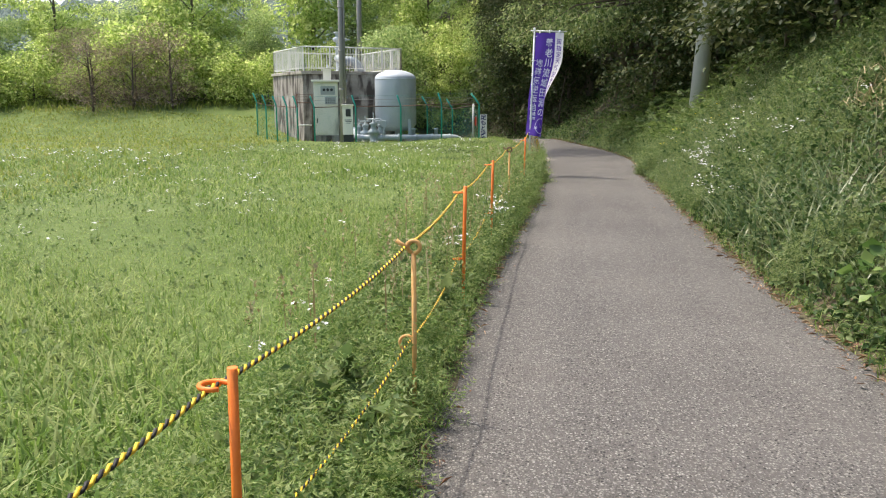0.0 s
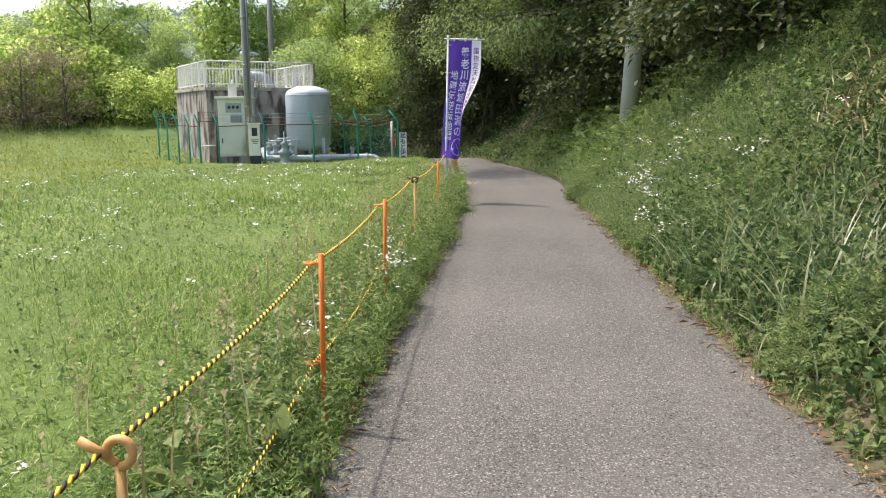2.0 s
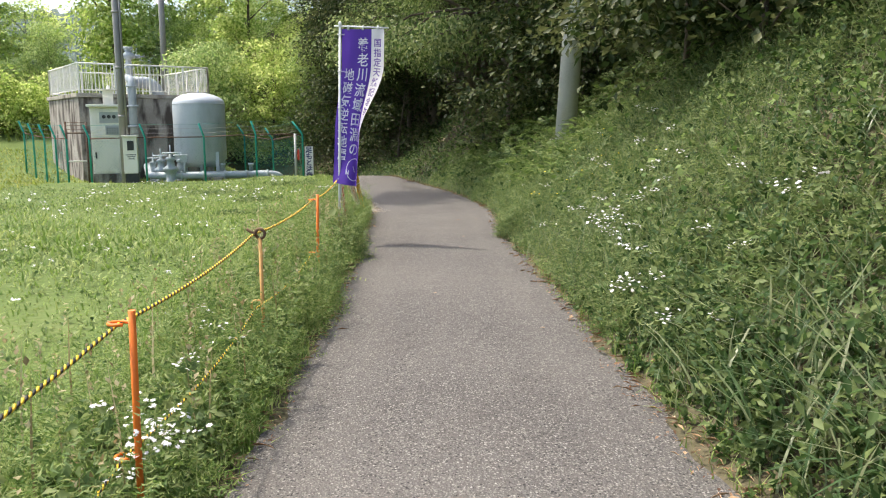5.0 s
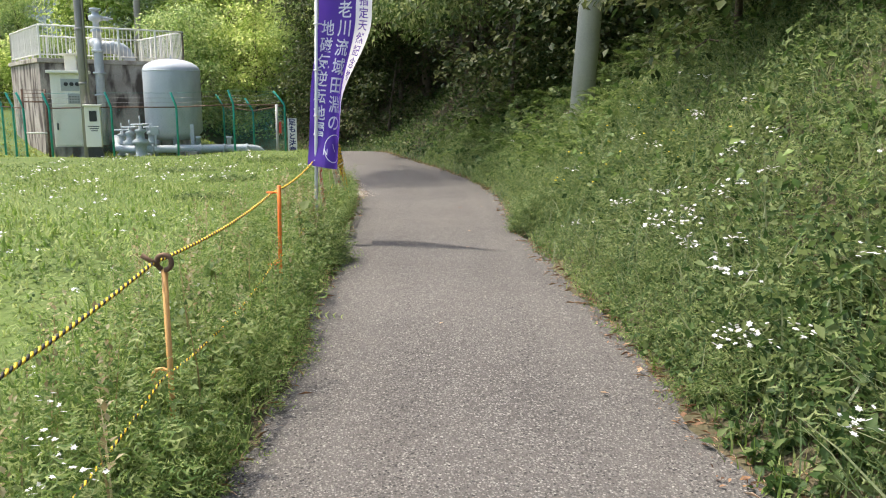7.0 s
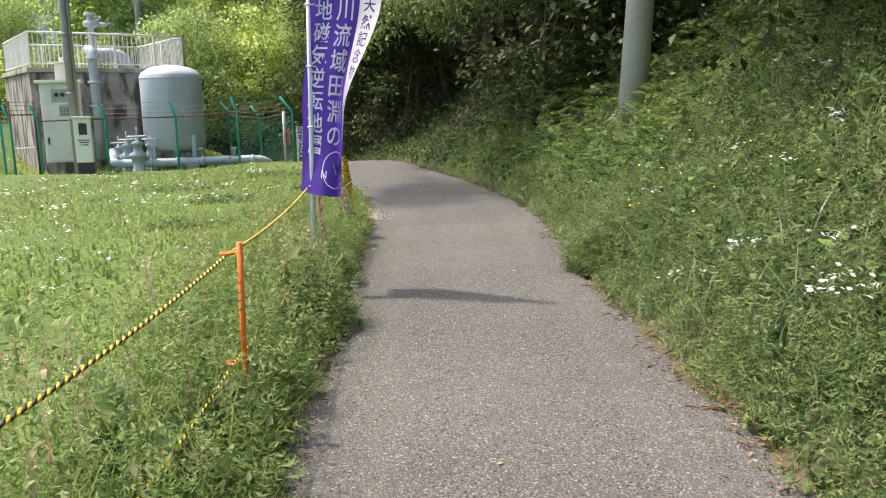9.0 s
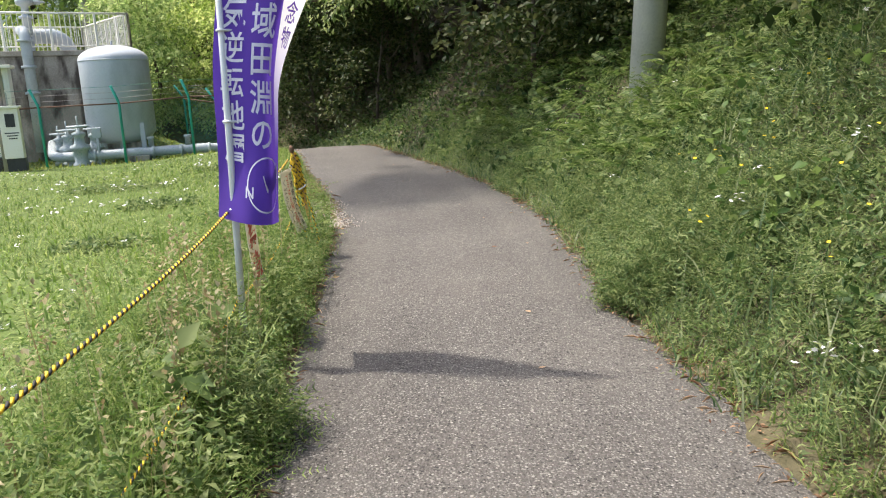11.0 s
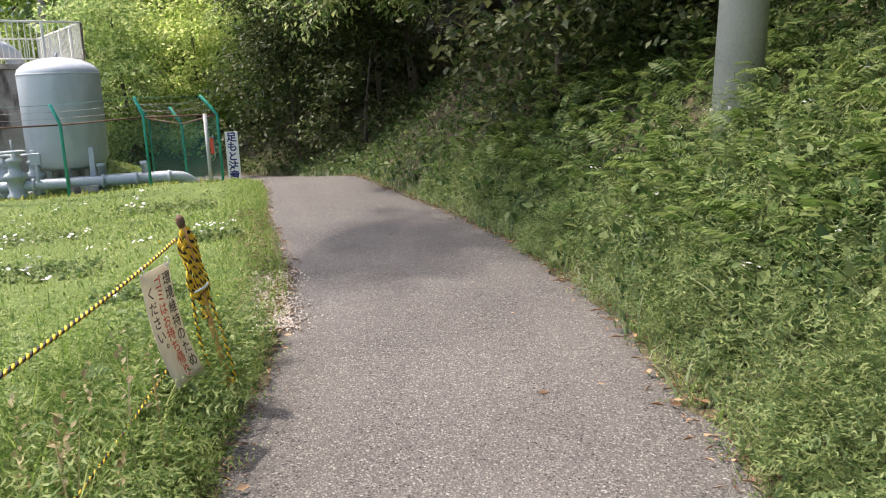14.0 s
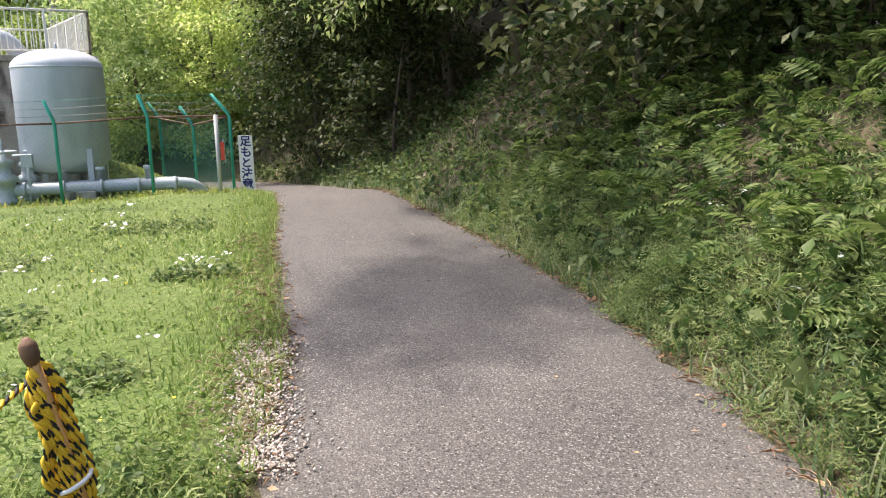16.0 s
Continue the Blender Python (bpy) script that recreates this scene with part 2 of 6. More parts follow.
def asphalt():
    """Worn asphalt: stone chips of many greys with dark binder between, under broad stains."""
    m = material("asphalt", [(0.064, 0.059, 0.054), (0.101, 0.094, 0.085), (0.139, 0.128, 0.114)], 0.9, 0.8, 38, 0.6, depth=0.01)
    n, link = m.node_tree.nodes, m.node_tree.links.new
    b, co = n["Principled BSDF"], n["Texture Coordinate"]
    old = b.inputs["Base Color"].links[0].from_socket
    warp = n.new("ShaderNodeTexNoise")
    warp.inputs["Scale"].default_value = 60.0
    link(co.outputs["Object"], warp.inputs["Vector"])
    shift = n.new("ShaderNodeVectorMath")
    shift.operation = "MULTIPLY_ADD"
    shift.inputs[1].default_value = (0.012, 0.012, 0.012)
    link(warp.outputs["Color"], shift.inputs[0])
    link(co.outputs["Object"], shift.inputs[2])
    last, height = old, None
    for k, (scale, lo, colour) in enumerate(((110.0, 0.35, (0.213, 0.200, 0.180, 1)), (88.0, 0.72, (0.305, 0.290, 0.262, 1)), (80.0, 0.62, (0.028, 0.026, 0.026, 1)))):
        vor = n.new("ShaderNodeTexVoronoi")
        vor.inputs["Scale"].default_value = scale
        link(shift.outputs[0], vor.inputs["Vector"])
        sep = n.new("ShaderNodeSeparateColor")
        link(vor.outputs["Color"], sep.inputs[0])
        pick = n.new("ShaderNodeMapRange")
        pick.inputs["From Min"].default_value, pick.inputs["From Max"].default_value = lo, min(1.0, lo + 0.45)
        link(sep.outputs[k % 3], pick.inputs["Value"])
        near = n.new("ShaderNodeMapRange")
        near.inputs["From Min"].default_value, near.inputs["From Max"].default_value = 0.52, 0.34
        link(vor.outputs["Distance"], near.inputs["Value"])
        both = n.new("ShaderNodeMath")
        both.operation = "MULTIPLY"
        link(pick.outputs[0], both.inputs[0])
        link(near.outputs[0], both.inputs[1])
        mx = n.new("ShaderNodeMix")
        mx.data_type = "RGBA"
        link(both.outputs[0], mx.inputs["Factor"])
        link(last, mx.inputs["A"])
        mx.inputs["B"].default_value = colour
        last = mx.outputs["Result"]
        height = height or vor
    stain = n.new("ShaderNodeTexNoise")
    stain.inputs["Scale"].default_value, stain.inputs["Detail"].default_value, stain.inputs["Roughness"].default_value = 1.6, 7.0, 0.65
    link(co.outputs["Object"], stain.inputs["Vector"])
    sr = n.new("ShaderNodeMapRange")
    sr.inputs["From Min"].default_value, sr.inputs["From Max"].default_value = 0.50, 0.68
    sr.inputs["To Max"].default_value = 0.45
    link(stain.outputs["Fac"], sr.inputs["Value"])
    dirt = n.new("ShaderNodeMix")
    dirt.data_type, dirt.blend_type = "RGBA", "MULTIPLY"
    link(sr.outputs[0], dirt.inputs["Factor"])
    link(last, dirt.inputs["A"])
    dirt.inputs["B"].default_value = (0.62, 0.60, 0.60, 1)
    link(dirt.outputs["Result"], b.inputs["Base Color"])
    bp2 = n.new("ShaderNodeBump")
    bp2.inputs["Strength"].default_value, bp2.inputs["Distance"].default_value = 0.8, 0.008
    bp2.invert = True
    link(height.outputs["Distance"], bp2.inputs["Height"])
    link(n["Bump"].outputs[0], bp2.inputs["Normal"])
    link(bp2.outputs[0], b.inputs["Normal"])
    return m


M_ASPHALT = asphalt()

# ---- mesh helpers ----
rng = np.random.default_rng(7)


def mesh_of(name, verts, faces, mat, smooth=False):
    """A mesh from arrays; faces: one array of triangles or quads, or a list of such arrays."""
    me = bpy.data.meshes.new(name)
    verts = np.asarray(verts, np.float32)
    groups = faces if isinstance(faces, list) else [faces]
    groups = [np.asarray(f, np.int32) for f in groups if len(f)]
    loops = np.concatenate([f.ravel() for f in groups])
    sizes = np.concatenate([np.full(len(f), f.shape[1], np.int32) for f in groups])
    me.vertices.add(len(verts))
    me.vertices.foreach_set("co", verts.ravel())
    me.loops.add(len(loops))
    me.loops.foreach_set("vertex_index", loops)
    me.polygons.add(len(sizes))
    me.polygons.foreach_set("loop_start", np.concatenate([[0], np.cumsum(sizes)[:-1]]).astype(np.int32))
    me.update(calc_edges=True)
    if smooth:
        me.shade_smooth()
    me.materials.append(mat)
    return me


def part(name, bm, mat, parent=None, label="", smooth=False):
    """A bmesh or a mesh as one mesh object under its thing."""
    if isinstance(bm, bmesh.types.BMesh):
        me = bpy.data.meshes.new(name)
        bm.to_mesh(me)
        bm.free()
        me.materials.append(mat)
        if smooth:
            me.shade_smooth()
    else:
        me = bm
    ob = new(name, me)
    if parent is not None:
        ob.parent = parent
    if label:
        tagged(ob, label)
    return ob


def thing(name, m, label, category, group=""):
    ob = new(name)
    ob.empty_display_size = 0.1
    ob.matrix_basis = m
    return tagged(ob, label, category, group)


def box(x0, x1, y0, y1, z0, z1, bevel=0.0, bm=None):
    made = bmesh.new()
    bmesh.ops.create_cube(made, size=1.0)
    for v in made.verts:
        v.co = Vector((x0 + (v.co.x + 0.5) * (x1 - x0), y0 + (v.co.y + 0.5) * (y1 - y0), z0 + (v.co.z + 0.5) * (z1 - z0)))
    if bevel:
        bmesh.ops.bevel(made, geom=made.edges[:], offset=bevel, segments=2, affect="EDGES", profile=0.6)
    if bm is None:
        return made
    me = bpy.data.meshes.new("tmp")
    made.to_mesh(me)
    made.free()
    bm.from_mesh(me)
    bpy.data.meshes.remove(me)
    return bm


def tube(path, radii, sides=10, bm=None, caps=True):
    """A tube round a path of points; radii one number or one a point."""
    bm = bm or bmesh.new()
    pts = [Vector(p) for p in path]
    radii = [radii] * len(pts) if isinstance(radii, (int, float)) else radii
    rings, side = [], None
    for k, p in enumerate(pts):
        d = (pts[min(k + 1, len(pts) - 1)] - pts[max(k - 1, 0)]).normalized()
        if side is None:
            side = d.orthogonal().normalized()
        side = (side - d * side.dot(d)).normalized()
        up = d.cross(side)
        rings.append([bm.verts.new(p + (side * math.cos(a) + up * math.sin(a)) * radii[k]) for a in (2 * math.pi * i / sides for i in range(sides))])
    for a, b in zip(rings, rings[1:]):
        for i in range(sides):
            f = bm.faces.new((a[i], a[(i + 1) % sides], b[(i + 1) % sides], b[i]))
            f.smooth = True
    if caps:
        bm.faces.new(rings[0][::-1])
        bm.faces.new(rings[-1])
    return bm


def lathe(profile, sides=40, bm=None, centre=(0, 0, 0)):
    """A turned body; profile rows of radius and height."""
    bm = bm or bmesh.new()
    rings = []
    for r, z in profile:
        rings.append([bm.verts.new((centre[0] + max(r, 0.0005) * math.cos(2 * math.pi * i / sides), centre[1] + max(r, 0.0005) * math.sin(2 * math.pi * i / sides), centre[2] + z)) for i in range(sides)])
    for a, b in zip(rings, rings[1:]):
        for i in range(sides):
            f = bm.faces.new((a[i], a[(i + 1) % sides], b[(i + 1) % sides], b[i]))
            f.smooth = True
    bm.faces.new(rings[0][::-1])
    bm.faces.new(rings[-1])
    return bm


def bend_path(points, radius, steps=6):
    """A polyline with its inner corners rounded."""
    pts = [Vector(p) for p in points]
    out = [pts[0]]
    for a, b, c in zip(pts, pts[1:], pts[2:]):
        p, q = b + (a - b).normalized() * radius, b + (c - b).normalized() * radius
        for k in range(steps + 1):
            t = k / steps
            out.append(p * (1 - t) ** 2 + b * 2 * t * (1 - t) + q * t * t)
    return out + [pts[-1]]


# ---- the lie of the land ----
LEFT_Y = [-40, -12, 0, 2.4, 4.5, 6.7, 8.7, 10.2, 12.5, 13.8, 15.7, 17.4, 19.2, 21.2, 23.2, 25.5, 27.5]
LEFT_X = [-5.0, -1.25, -0.23, -0.10, 0.17, 0.58, 0.97, 1.25, 1.57, 1.75, 2.04, 2.24, 2.15, 2.05, 2.1, 1.97, 1.8]
RIGHT_X = [-2.8, 0.8, 1.83, 2.0, 2.17, 2.45, 2.72, 2.98, 3.28, 3.48, 3.9, 4.1, 4.08, 3.92, 3.72, 3.5, 3.25]
ctr = [((a + b) / 2, y, (b - a) / 2) for y, a, b in zip(LEFT_Y, LEFT_X, RIGHT_X)]
ctr += [(2.15, 29.6, 0.75), (1.3, 31.6, 0.8), (0.0, 33.4, 0.85), (-2.2, 35.0, 0.9), (-6, 36.6, 0.9), (-14, 38.5, 0.9), (-40, 44, 0.9)]
ctr = np.array(ctr)
seg = np.r_[0, np.cumsum(np.hypot(*np.diff(ctr[:, :2], axis=0).T))]
fine_s = np.linspace(0, seg[-1], 700)
CX, CY, CW = (np.interp(fine_s, seg, ctr[:, k]) for k in range(3))
for _ in range(3):
    for arr in (CX, CY, CW):
        arr[4:-4] = np.convolve(arr, np.ones(9) / 9, "same")[4:-4]
TX, TY = np.gradient(CX), np.gradient(CY)
TL = np.hypot(TX, TY)
TX, TY = TX / TL, TY / TL


def lateral(x, y):
    """How far beyond the road's edge a place lies (to the right positive, to the left negative; 0 on the road), and the way along it."""
    x, y = np.atleast_1d(np.asarray(x, float)), np.atleast_1d(np.asarray(y, float))
    best = np.empty(x.shape, int)
    for a in range(0, x.size, 4000):
        s = slice(a, a + 4000)
        best.ravel()[s] = np.argmin((x.ravel()[s, None] - CX) ** 2 + (y.ravel()[s, None] - CY) ** 2, 1)
    off = (x - CX[best]) * TY[best] - (y - CY[best]) * TX[best]
    return np.sign(off) * np.maximum(0, np.abs(off) - CW[best]), best


def smooth01(v):
    v = np.clip(v, 0, 1)
    return v * v * (3 - 2 * v)


def waves(x, y):
    return np.sin(x * 0.9 + 1.3 * np.sin(y * 0.37)) * np.sin(y * 0.8 + 0.7) * 0.5 + np.sin(x * 2.3 + y * 1.7) * 0.3 + np.sin(x * 0.31 - y * 0.43) * 0.6


def road_fall(y, best):
    """The road's own level: flat, then falling away past the crest."""
    t = np.maximum(0, fine_s[best] - fine_s[np.argmin(abs(CY - 24.2))])
    return -0.075 * np.minimum(t, 6) * smooth01(t / 2.5) - 0.05 * np.maximum(0, t - 6)



def land(x, y):
    x, y = np.broadcast_arrays(np.asarray(x, float), np.asarray(y, float))
    d, best = lateral(x, y)
    low = road_fall(y, best)
    # the meadow on the left, rising gently to the back
    m = -0.16 * smooth01((y - 17) / 8) - 0.20 * smooth01((y - 25.3) / 1.8) + 0.19 * np.log1p(np.exp(np.minimum(y - 32.2, 60) * 0.9)) / 0.9
    side = smooth01((0.6 - x) / 2.2)
    m = np.minimum(m, 2.0) * side + low * (1 - side)
    left = m + 0.03 * smooth01(-d / 0.4) + 0.035 * waves(x, y) * smooth01((-d - 0.3) / 1.5)
    # the bank on the right
    h = 0.60 * np.maximum(0, d - 0.10) + 0.22 * np.maximum(0, d - 0.9)
    h = np.where(h > 7.5, 7.5 + (h - 7.5) * 0.35, h)
    h = np.minimum(h, 26)
    right = low + h + 0.10 * waves(x * 1.3, y * 1.3) * smooth01((d - 0.3) / 1.2)
    near = smooth01((x + 4.5) / 5.5) * smooth01((60 - y) / 15)
    right = right * near + np.minimum(m, 2.0) * (1 - near)
    return np.where(d > 0, right, np.where(d < 0, left, np.where(x < -4.5, m, low - 0.04)))


def axis(lo, hi, step, far, grow=1.22):
    core = list(np.arange(lo, hi + 1e-6, step))
    up, down, s = [], [], step
    a, b = hi, lo
    while a < far or b > -far:
        s *= grow
        a, b = a + s, b - s
        up.append(a)
        down.append(b)
    return np.array(down[::-1] + core + up)


gx, gy = axis(-12, 12, 0.2, 900), axis(-3, 36, 0.2, 900)
GX, GY = np.meshgrid(gx, gy)
GZ = land(GX, GY)
idx = np.arange(GX.size).reshape(GX.shape)
quads = np.stack([idx[:-1, :-1], idx[:-1, 1:], idx[1:, 1:], idx[1:, :-1]], -1).reshape(-1, 4)
mid_d, _ = lateral((GX[:-1, :-1] + GX[1:, 1:]).ravel() / 2, (GY[:-1, :-1] + GY[1:, 1:]).ravel() / 2)
me = mesh_of("ground", np.stack([GX, GY, GZ], -1).reshape(-1, 3), quads, M_MEADOW, True)
me.materials.append(M_SOIL)
me.polygons.foreach_set("material_index", ((mid_d > -0.05) & ((GX[:-1, :-1]).ravel() > -2)).astype(np.int32))
ground = tagged(new("ground", me), "grassy meadow and earth bank beside the path", "ground", kind="structure")

# the road: a crowned strip with worn, wandering edges
keep = np.where((CY > -14) & (CX > -3.5))[0]
rows = []
cross = np.linspace(-1, 1, 15)
for k in keep:
    ragged = [0.05 * math.sin(fine_s[k] * 3.1 + e) + 0.035 * math.sin(fine_s[k] * 8.3 + 2 * e) + 0.02 * math.sin(fine_s[k] * 19 + e) for e in (0.0, 1.9)]
    for c in cross:
        w = CW[k] + ragged[0 if c < 0 else 1] * (abs(c) > 0.99) + 0.03
        z = 0.022 - 0.03 * c * c - (0.010 if abs(c) > 0.99 else 0)
        rows.append((CX[k] + TY[k] * w * c, CY[k] - TX[k] * w * c, z))
rows = np.array(rows)
rows[:, 2] += road_fall(rows[:, 1], np.repeat(keep, len(cross)))
idx = np.arange(len(rows)).reshape(-1, len(cross))
quads = np.stack([idx[:-1, :-1], idx[:-1, 1:], idx[1:, 1:], idx[1:, :-1]], -1).reshape(-1, 4)
road = tagged(new("road", mesh_of("road", rows, quads, M_ASPHALT, True)), "narrow grey asphalt path with pale stone chips", "path", kind="structure")

# ---- scattering of leaves ----
def turned(yaw, pitch, roll):
    """Rotation matrices: roll about y, then pitch about x, then yaw about z."""
    cy, sy, cp, sp, cr, sr = np.cos(yaw), np.sin(yaw), np.cos(pitch), np.sin(pitch), np.cos(roll), np.sin(roll)
    o, i = np.zeros_like(cy), np.ones_like(cy)
    rz = np.stack([cy, -sy, o, sy, cy, o, o, o, i], -1).reshape(-1, 3, 3)
    rx = np.stack([i, o, o, o, cp, -sp, o, sp, cp], -1).reshape(-1, 3, 3)
    ry = np.stack([cr, o, sr, o, i, o, -sr, o, cr], -1).reshape(-1, 3, 3)
    return rz @ rx @ ry


def strew(template, places, yaw, pitch=0.0, roll=0.0, size=1.0):
    """Copies of a template (verts, faces) as arrays."""
    tv, tf = template
    n = len(places)
    size = np.broadcast_to(np.asarray(size, float).reshape(n, -1) if np.ndim(size) else np.full((n, 1), size), (n, 3))
    r = turned(*(np.broadcast_to(np.asarray(a, float), (n,)).copy() for a in (yaw, pitch, roll)))
    v = np.einsum("nij,nkj->nki", r, tv[None] * size[:, None]) + np.asarray(places)[:, None]
    f = tf[None] + (np.arange(n) * len(tv))[:, None, None]
    return v.reshape(-1, 3), f.reshape(-1, tf.shape[1])


def gathered(sets):
    vs, fs, at = [], [], 0
    for v, f in sets:
        vs.append(v)
        fs.append(f + at)
        at += len(v)
    return np.concatenate(vs), np.concatenate(fs)


def stuff(name, sets, mat, label, category):
    v, f = gathered(sets)
    return tagged(new(name, mesh_of(name, v, f, mat)), label, category, kind="stuff")


def blade(width=0.006, length=1.0, lean=0.35, steps=3):
    """A grass blade, 1 tall, arching towards +y."""
    v, f = [], []
    for k in range(steps):
        t = k / steps
        w = width * (1 - t ** 2 * 0.6)
        v += [(-w, lean * t * t, length * (t - 0.18 * lean * t * t)), (w, lean * t * t, length * (t - 0.18 * lean * t * t))]
    v.append((0, lean, length * (1 - 0.18 * lean)))
    for k in range(steps - 1):
        a = 2 * k
        f += [(a, a + 1, a + 3), (a, a + 3, a + 2)]
    f.append((2 * steps - 2, 2 * steps - 1, 2 * steps))
    return np.array(v), np.array(f)


def leaf(width=0.35, fold=0.12, droop=0.2):
    """An ovate leaf, 1 long along +y, folded on its rib."""
    v = [(0, 0, 0), (-width, 0.42, fold), (0, 0.5, -0.02), (width, 0.42, fold), (0, 1, -droop)]
    f = [(0, 2, 1), (0, 3, 2), (1, 2, 4), (2, 3, 4)]
    return np.array(v, float), np.array(f)


def small_leaf(width=0.3):
    v = [(0, 0, 0), (-width, 0.5, 0.08), (0, 1, -0.1), (width, 0.5, 0.08)]
    return np.array(v, float), np.array([(0, 2, 1), (0, 3, 2)])


def sliver(width=0.3):
    """A plain pointed leaf for foliage seen far off."""
    return np.array([(-width, 0, 0.05), (width, 0.1, 0.05), (0, 1, -0.12)], float), np.array([(0, 1, 2)])


def frond(pairs=9):
    """A fern frond, 1 long, arching; its pinnae in pairs."""
    sets = []
    pinna = small_leaf(0.17)
    for k in range(pairs):
        t = 0.12 + 0.86 * k / (pairs - 1)
        ln = 0.30 * math.sin(math.pi * (0.18 + 0.80 * t)) + 0.03
        y, z = t, 0.55 * t - 0.62 * t * t
        for s in (-1, 1):
            sets.append(strew(pinna, np.array([[0, y, z]]), s * -1.15, -0.12, 0, ln))
    return gathered(sets)


def pinnate(pairs=3):
    """A vetch leaf, 1 long, with narrow leaflets in pairs."""
    sets = []
    for k in range(pairs + 1):
        t = 0.12 + 0.85 * k / pairs
        for s in (-1, 1):
            sets.append(strew(sliver(0.15), np.array([[0, t, 0.25 * t - 0.3 * t * t]]), s * -1.0, 0.1, 0, 0.30 - 0.12 * t))
    return gathered(sets)


def bloom(petals=8):
    """A flat flower head, 1 across."""
    v, f = [(0, 0, 0.06)], []
    for k in range(petals * 2):
        a, r = math.pi * k / petals, 0.5 if k % 2 else 0.3
        v.append((r * math.cos(a), r * math.sin(a), 0))
    for k in range(petals * 2):
        f.append((0, 1 + k, 1 + (k + 1) % (petals * 2)))
    return np.array(v, float), np.array(f)


def spots(n, x0, x1, y0, y1):
    return rng.uniform(x0, x1, n), rng.uniform(y0, y1, n)


def on_land(x, y, lift=0.0):
    return np.stack([x, y, land(x, y) + lift], -1)

# ---- pumping station: concrete tank with railing ----
STATION = pose(-5.16, 29.48, 0, 0, 0, 25)
LONG, DEEP, TOP = 3.98, 4.7, 2.24


def station():
    t = thing("pump_house", STATION, "weathered concrete water tank with a white railing on its flat top", "tank building")
    body = box(0, LONG, 0, DEEP, -0.6, TOP - 0.12, 0.02)
    part("wall", body, M_CONCRETE, t)
    part("roof", box(-0.05, LONG + 0.05, -0.05, DEEP + 0.05, TOP - 0.118, TOP, 0.015), M_SLAB, t, "stained concrete roof slab")
    return t


def railing():
    t = thing("railing", STATION @ pose(0, 0, TOP), "white painted steel railing with upright bars on a concrete roof", "railing")
    runs = [((0.06, 0.06), (LONG - 0.06, 0.06)), ((0.06, 0.06), (0.06, DEEP - 0.06)), ((LONG - 0.06, 0.06), (LONG - 0.06, DEEP - 0.06)), ((0.06, DEEP - 0.06), (LONG - 0.06, DEEP - 0.06))]
    bar = bpy.data.meshes.new("baluster")
    b = box(-0.008, 0.008, -0.008, 0.008, 0.10, 0.84)
    b.to_mesh(bar)
    b.free()
    bar.materials.append(M_RAIL)
    post = bpy.data.meshes.new("post")
    b = box(-0.025, 0.025, -0.025, 0.025, 0, 0.87, 0.004)
    b.to_mesh(post)
    b.free()
    post.materials.append(M_RAIL)
    for (ax, ay), (bx, by) in runs:
        a, c = Vector((ax, ay, 0)), Vector((bx, by, 0))
        for z, r in ((0.87, 0.024), (0.10, 0.015)):
            part("top_rail" if z > 0.5 else "bottom_rail", tube([a + Vector((0, 0, z)), c + Vector((0, 0, z))], r, 8), M_RAIL, t)
        n = round((c - a).length / 0.115)
        for k in range(n + 1):
            p = a.lerp(c, k / n)
            o = part("post" if k % 9 == 0 or k == n else "baluster", post if k % 9 == 0 or k == n else bar, M_RAIL, t)
            o.location = p
    return t


station()
railing()


def roof_pipes():
    t = thing("valve_pipe", STATION @ pose(1.9, 1.6, TOP), "blue-grey pipe with an air valve and large elbows on the roof", "pipe")
    part("riser", lathe([(0.16, 0), (0.16, 0.06), (0.11, 0.07), (0.11, 0.85), (0.17, 0.86), (0.17, 0.92), (0.09, 0.94), (0.09, 1.15), (0.2, 1.2), (0.2, 1.32), (0.1, 1.36), (0.1, 1.46), (0.16, 1.48), (0.16, 1.54)], 20), M_PIPE, t)
    part("hand_wheel", tube([(0.34 + 0.14 * math.cos(a), 0.14 * math.sin(a), 1.26) for a in np.linspace(0, 2 * math.pi, 17)], 0.016, 6, caps=False), M_PIPE, t)
    part("side_arm", tube([(0.05, 0, 1.26), (0.36, 0, 1.26)], 0.06, 10), M_PIPE, t)
    part("elbow", tube(bend_path([(0.1, 0.3, 0.45), (0.9, 0.3, 0.45), (1.0, 0.3, -0.02)], 0.4), 0.19, 14), M_PIPE, t)
    part("delivery_pipe", tube(bend_path([(0.0, 0, 0.5), (-0.35, -0.9, 0.5), (-0.42, -1.78, 0.45), (-0.42, -1.78, -2.35)], 0.28), 0.12, 14), M_PIPE, t, "blue-grey pipe running down the wall")
    for z in (0.2, -0.4, -1.0):
        part("flange", lathe([(0.17, z), (0.17, z + 0.06)], 16, centre=(-0.42, -1.78, 0)), M_PIPE, t)


roof_pipes()


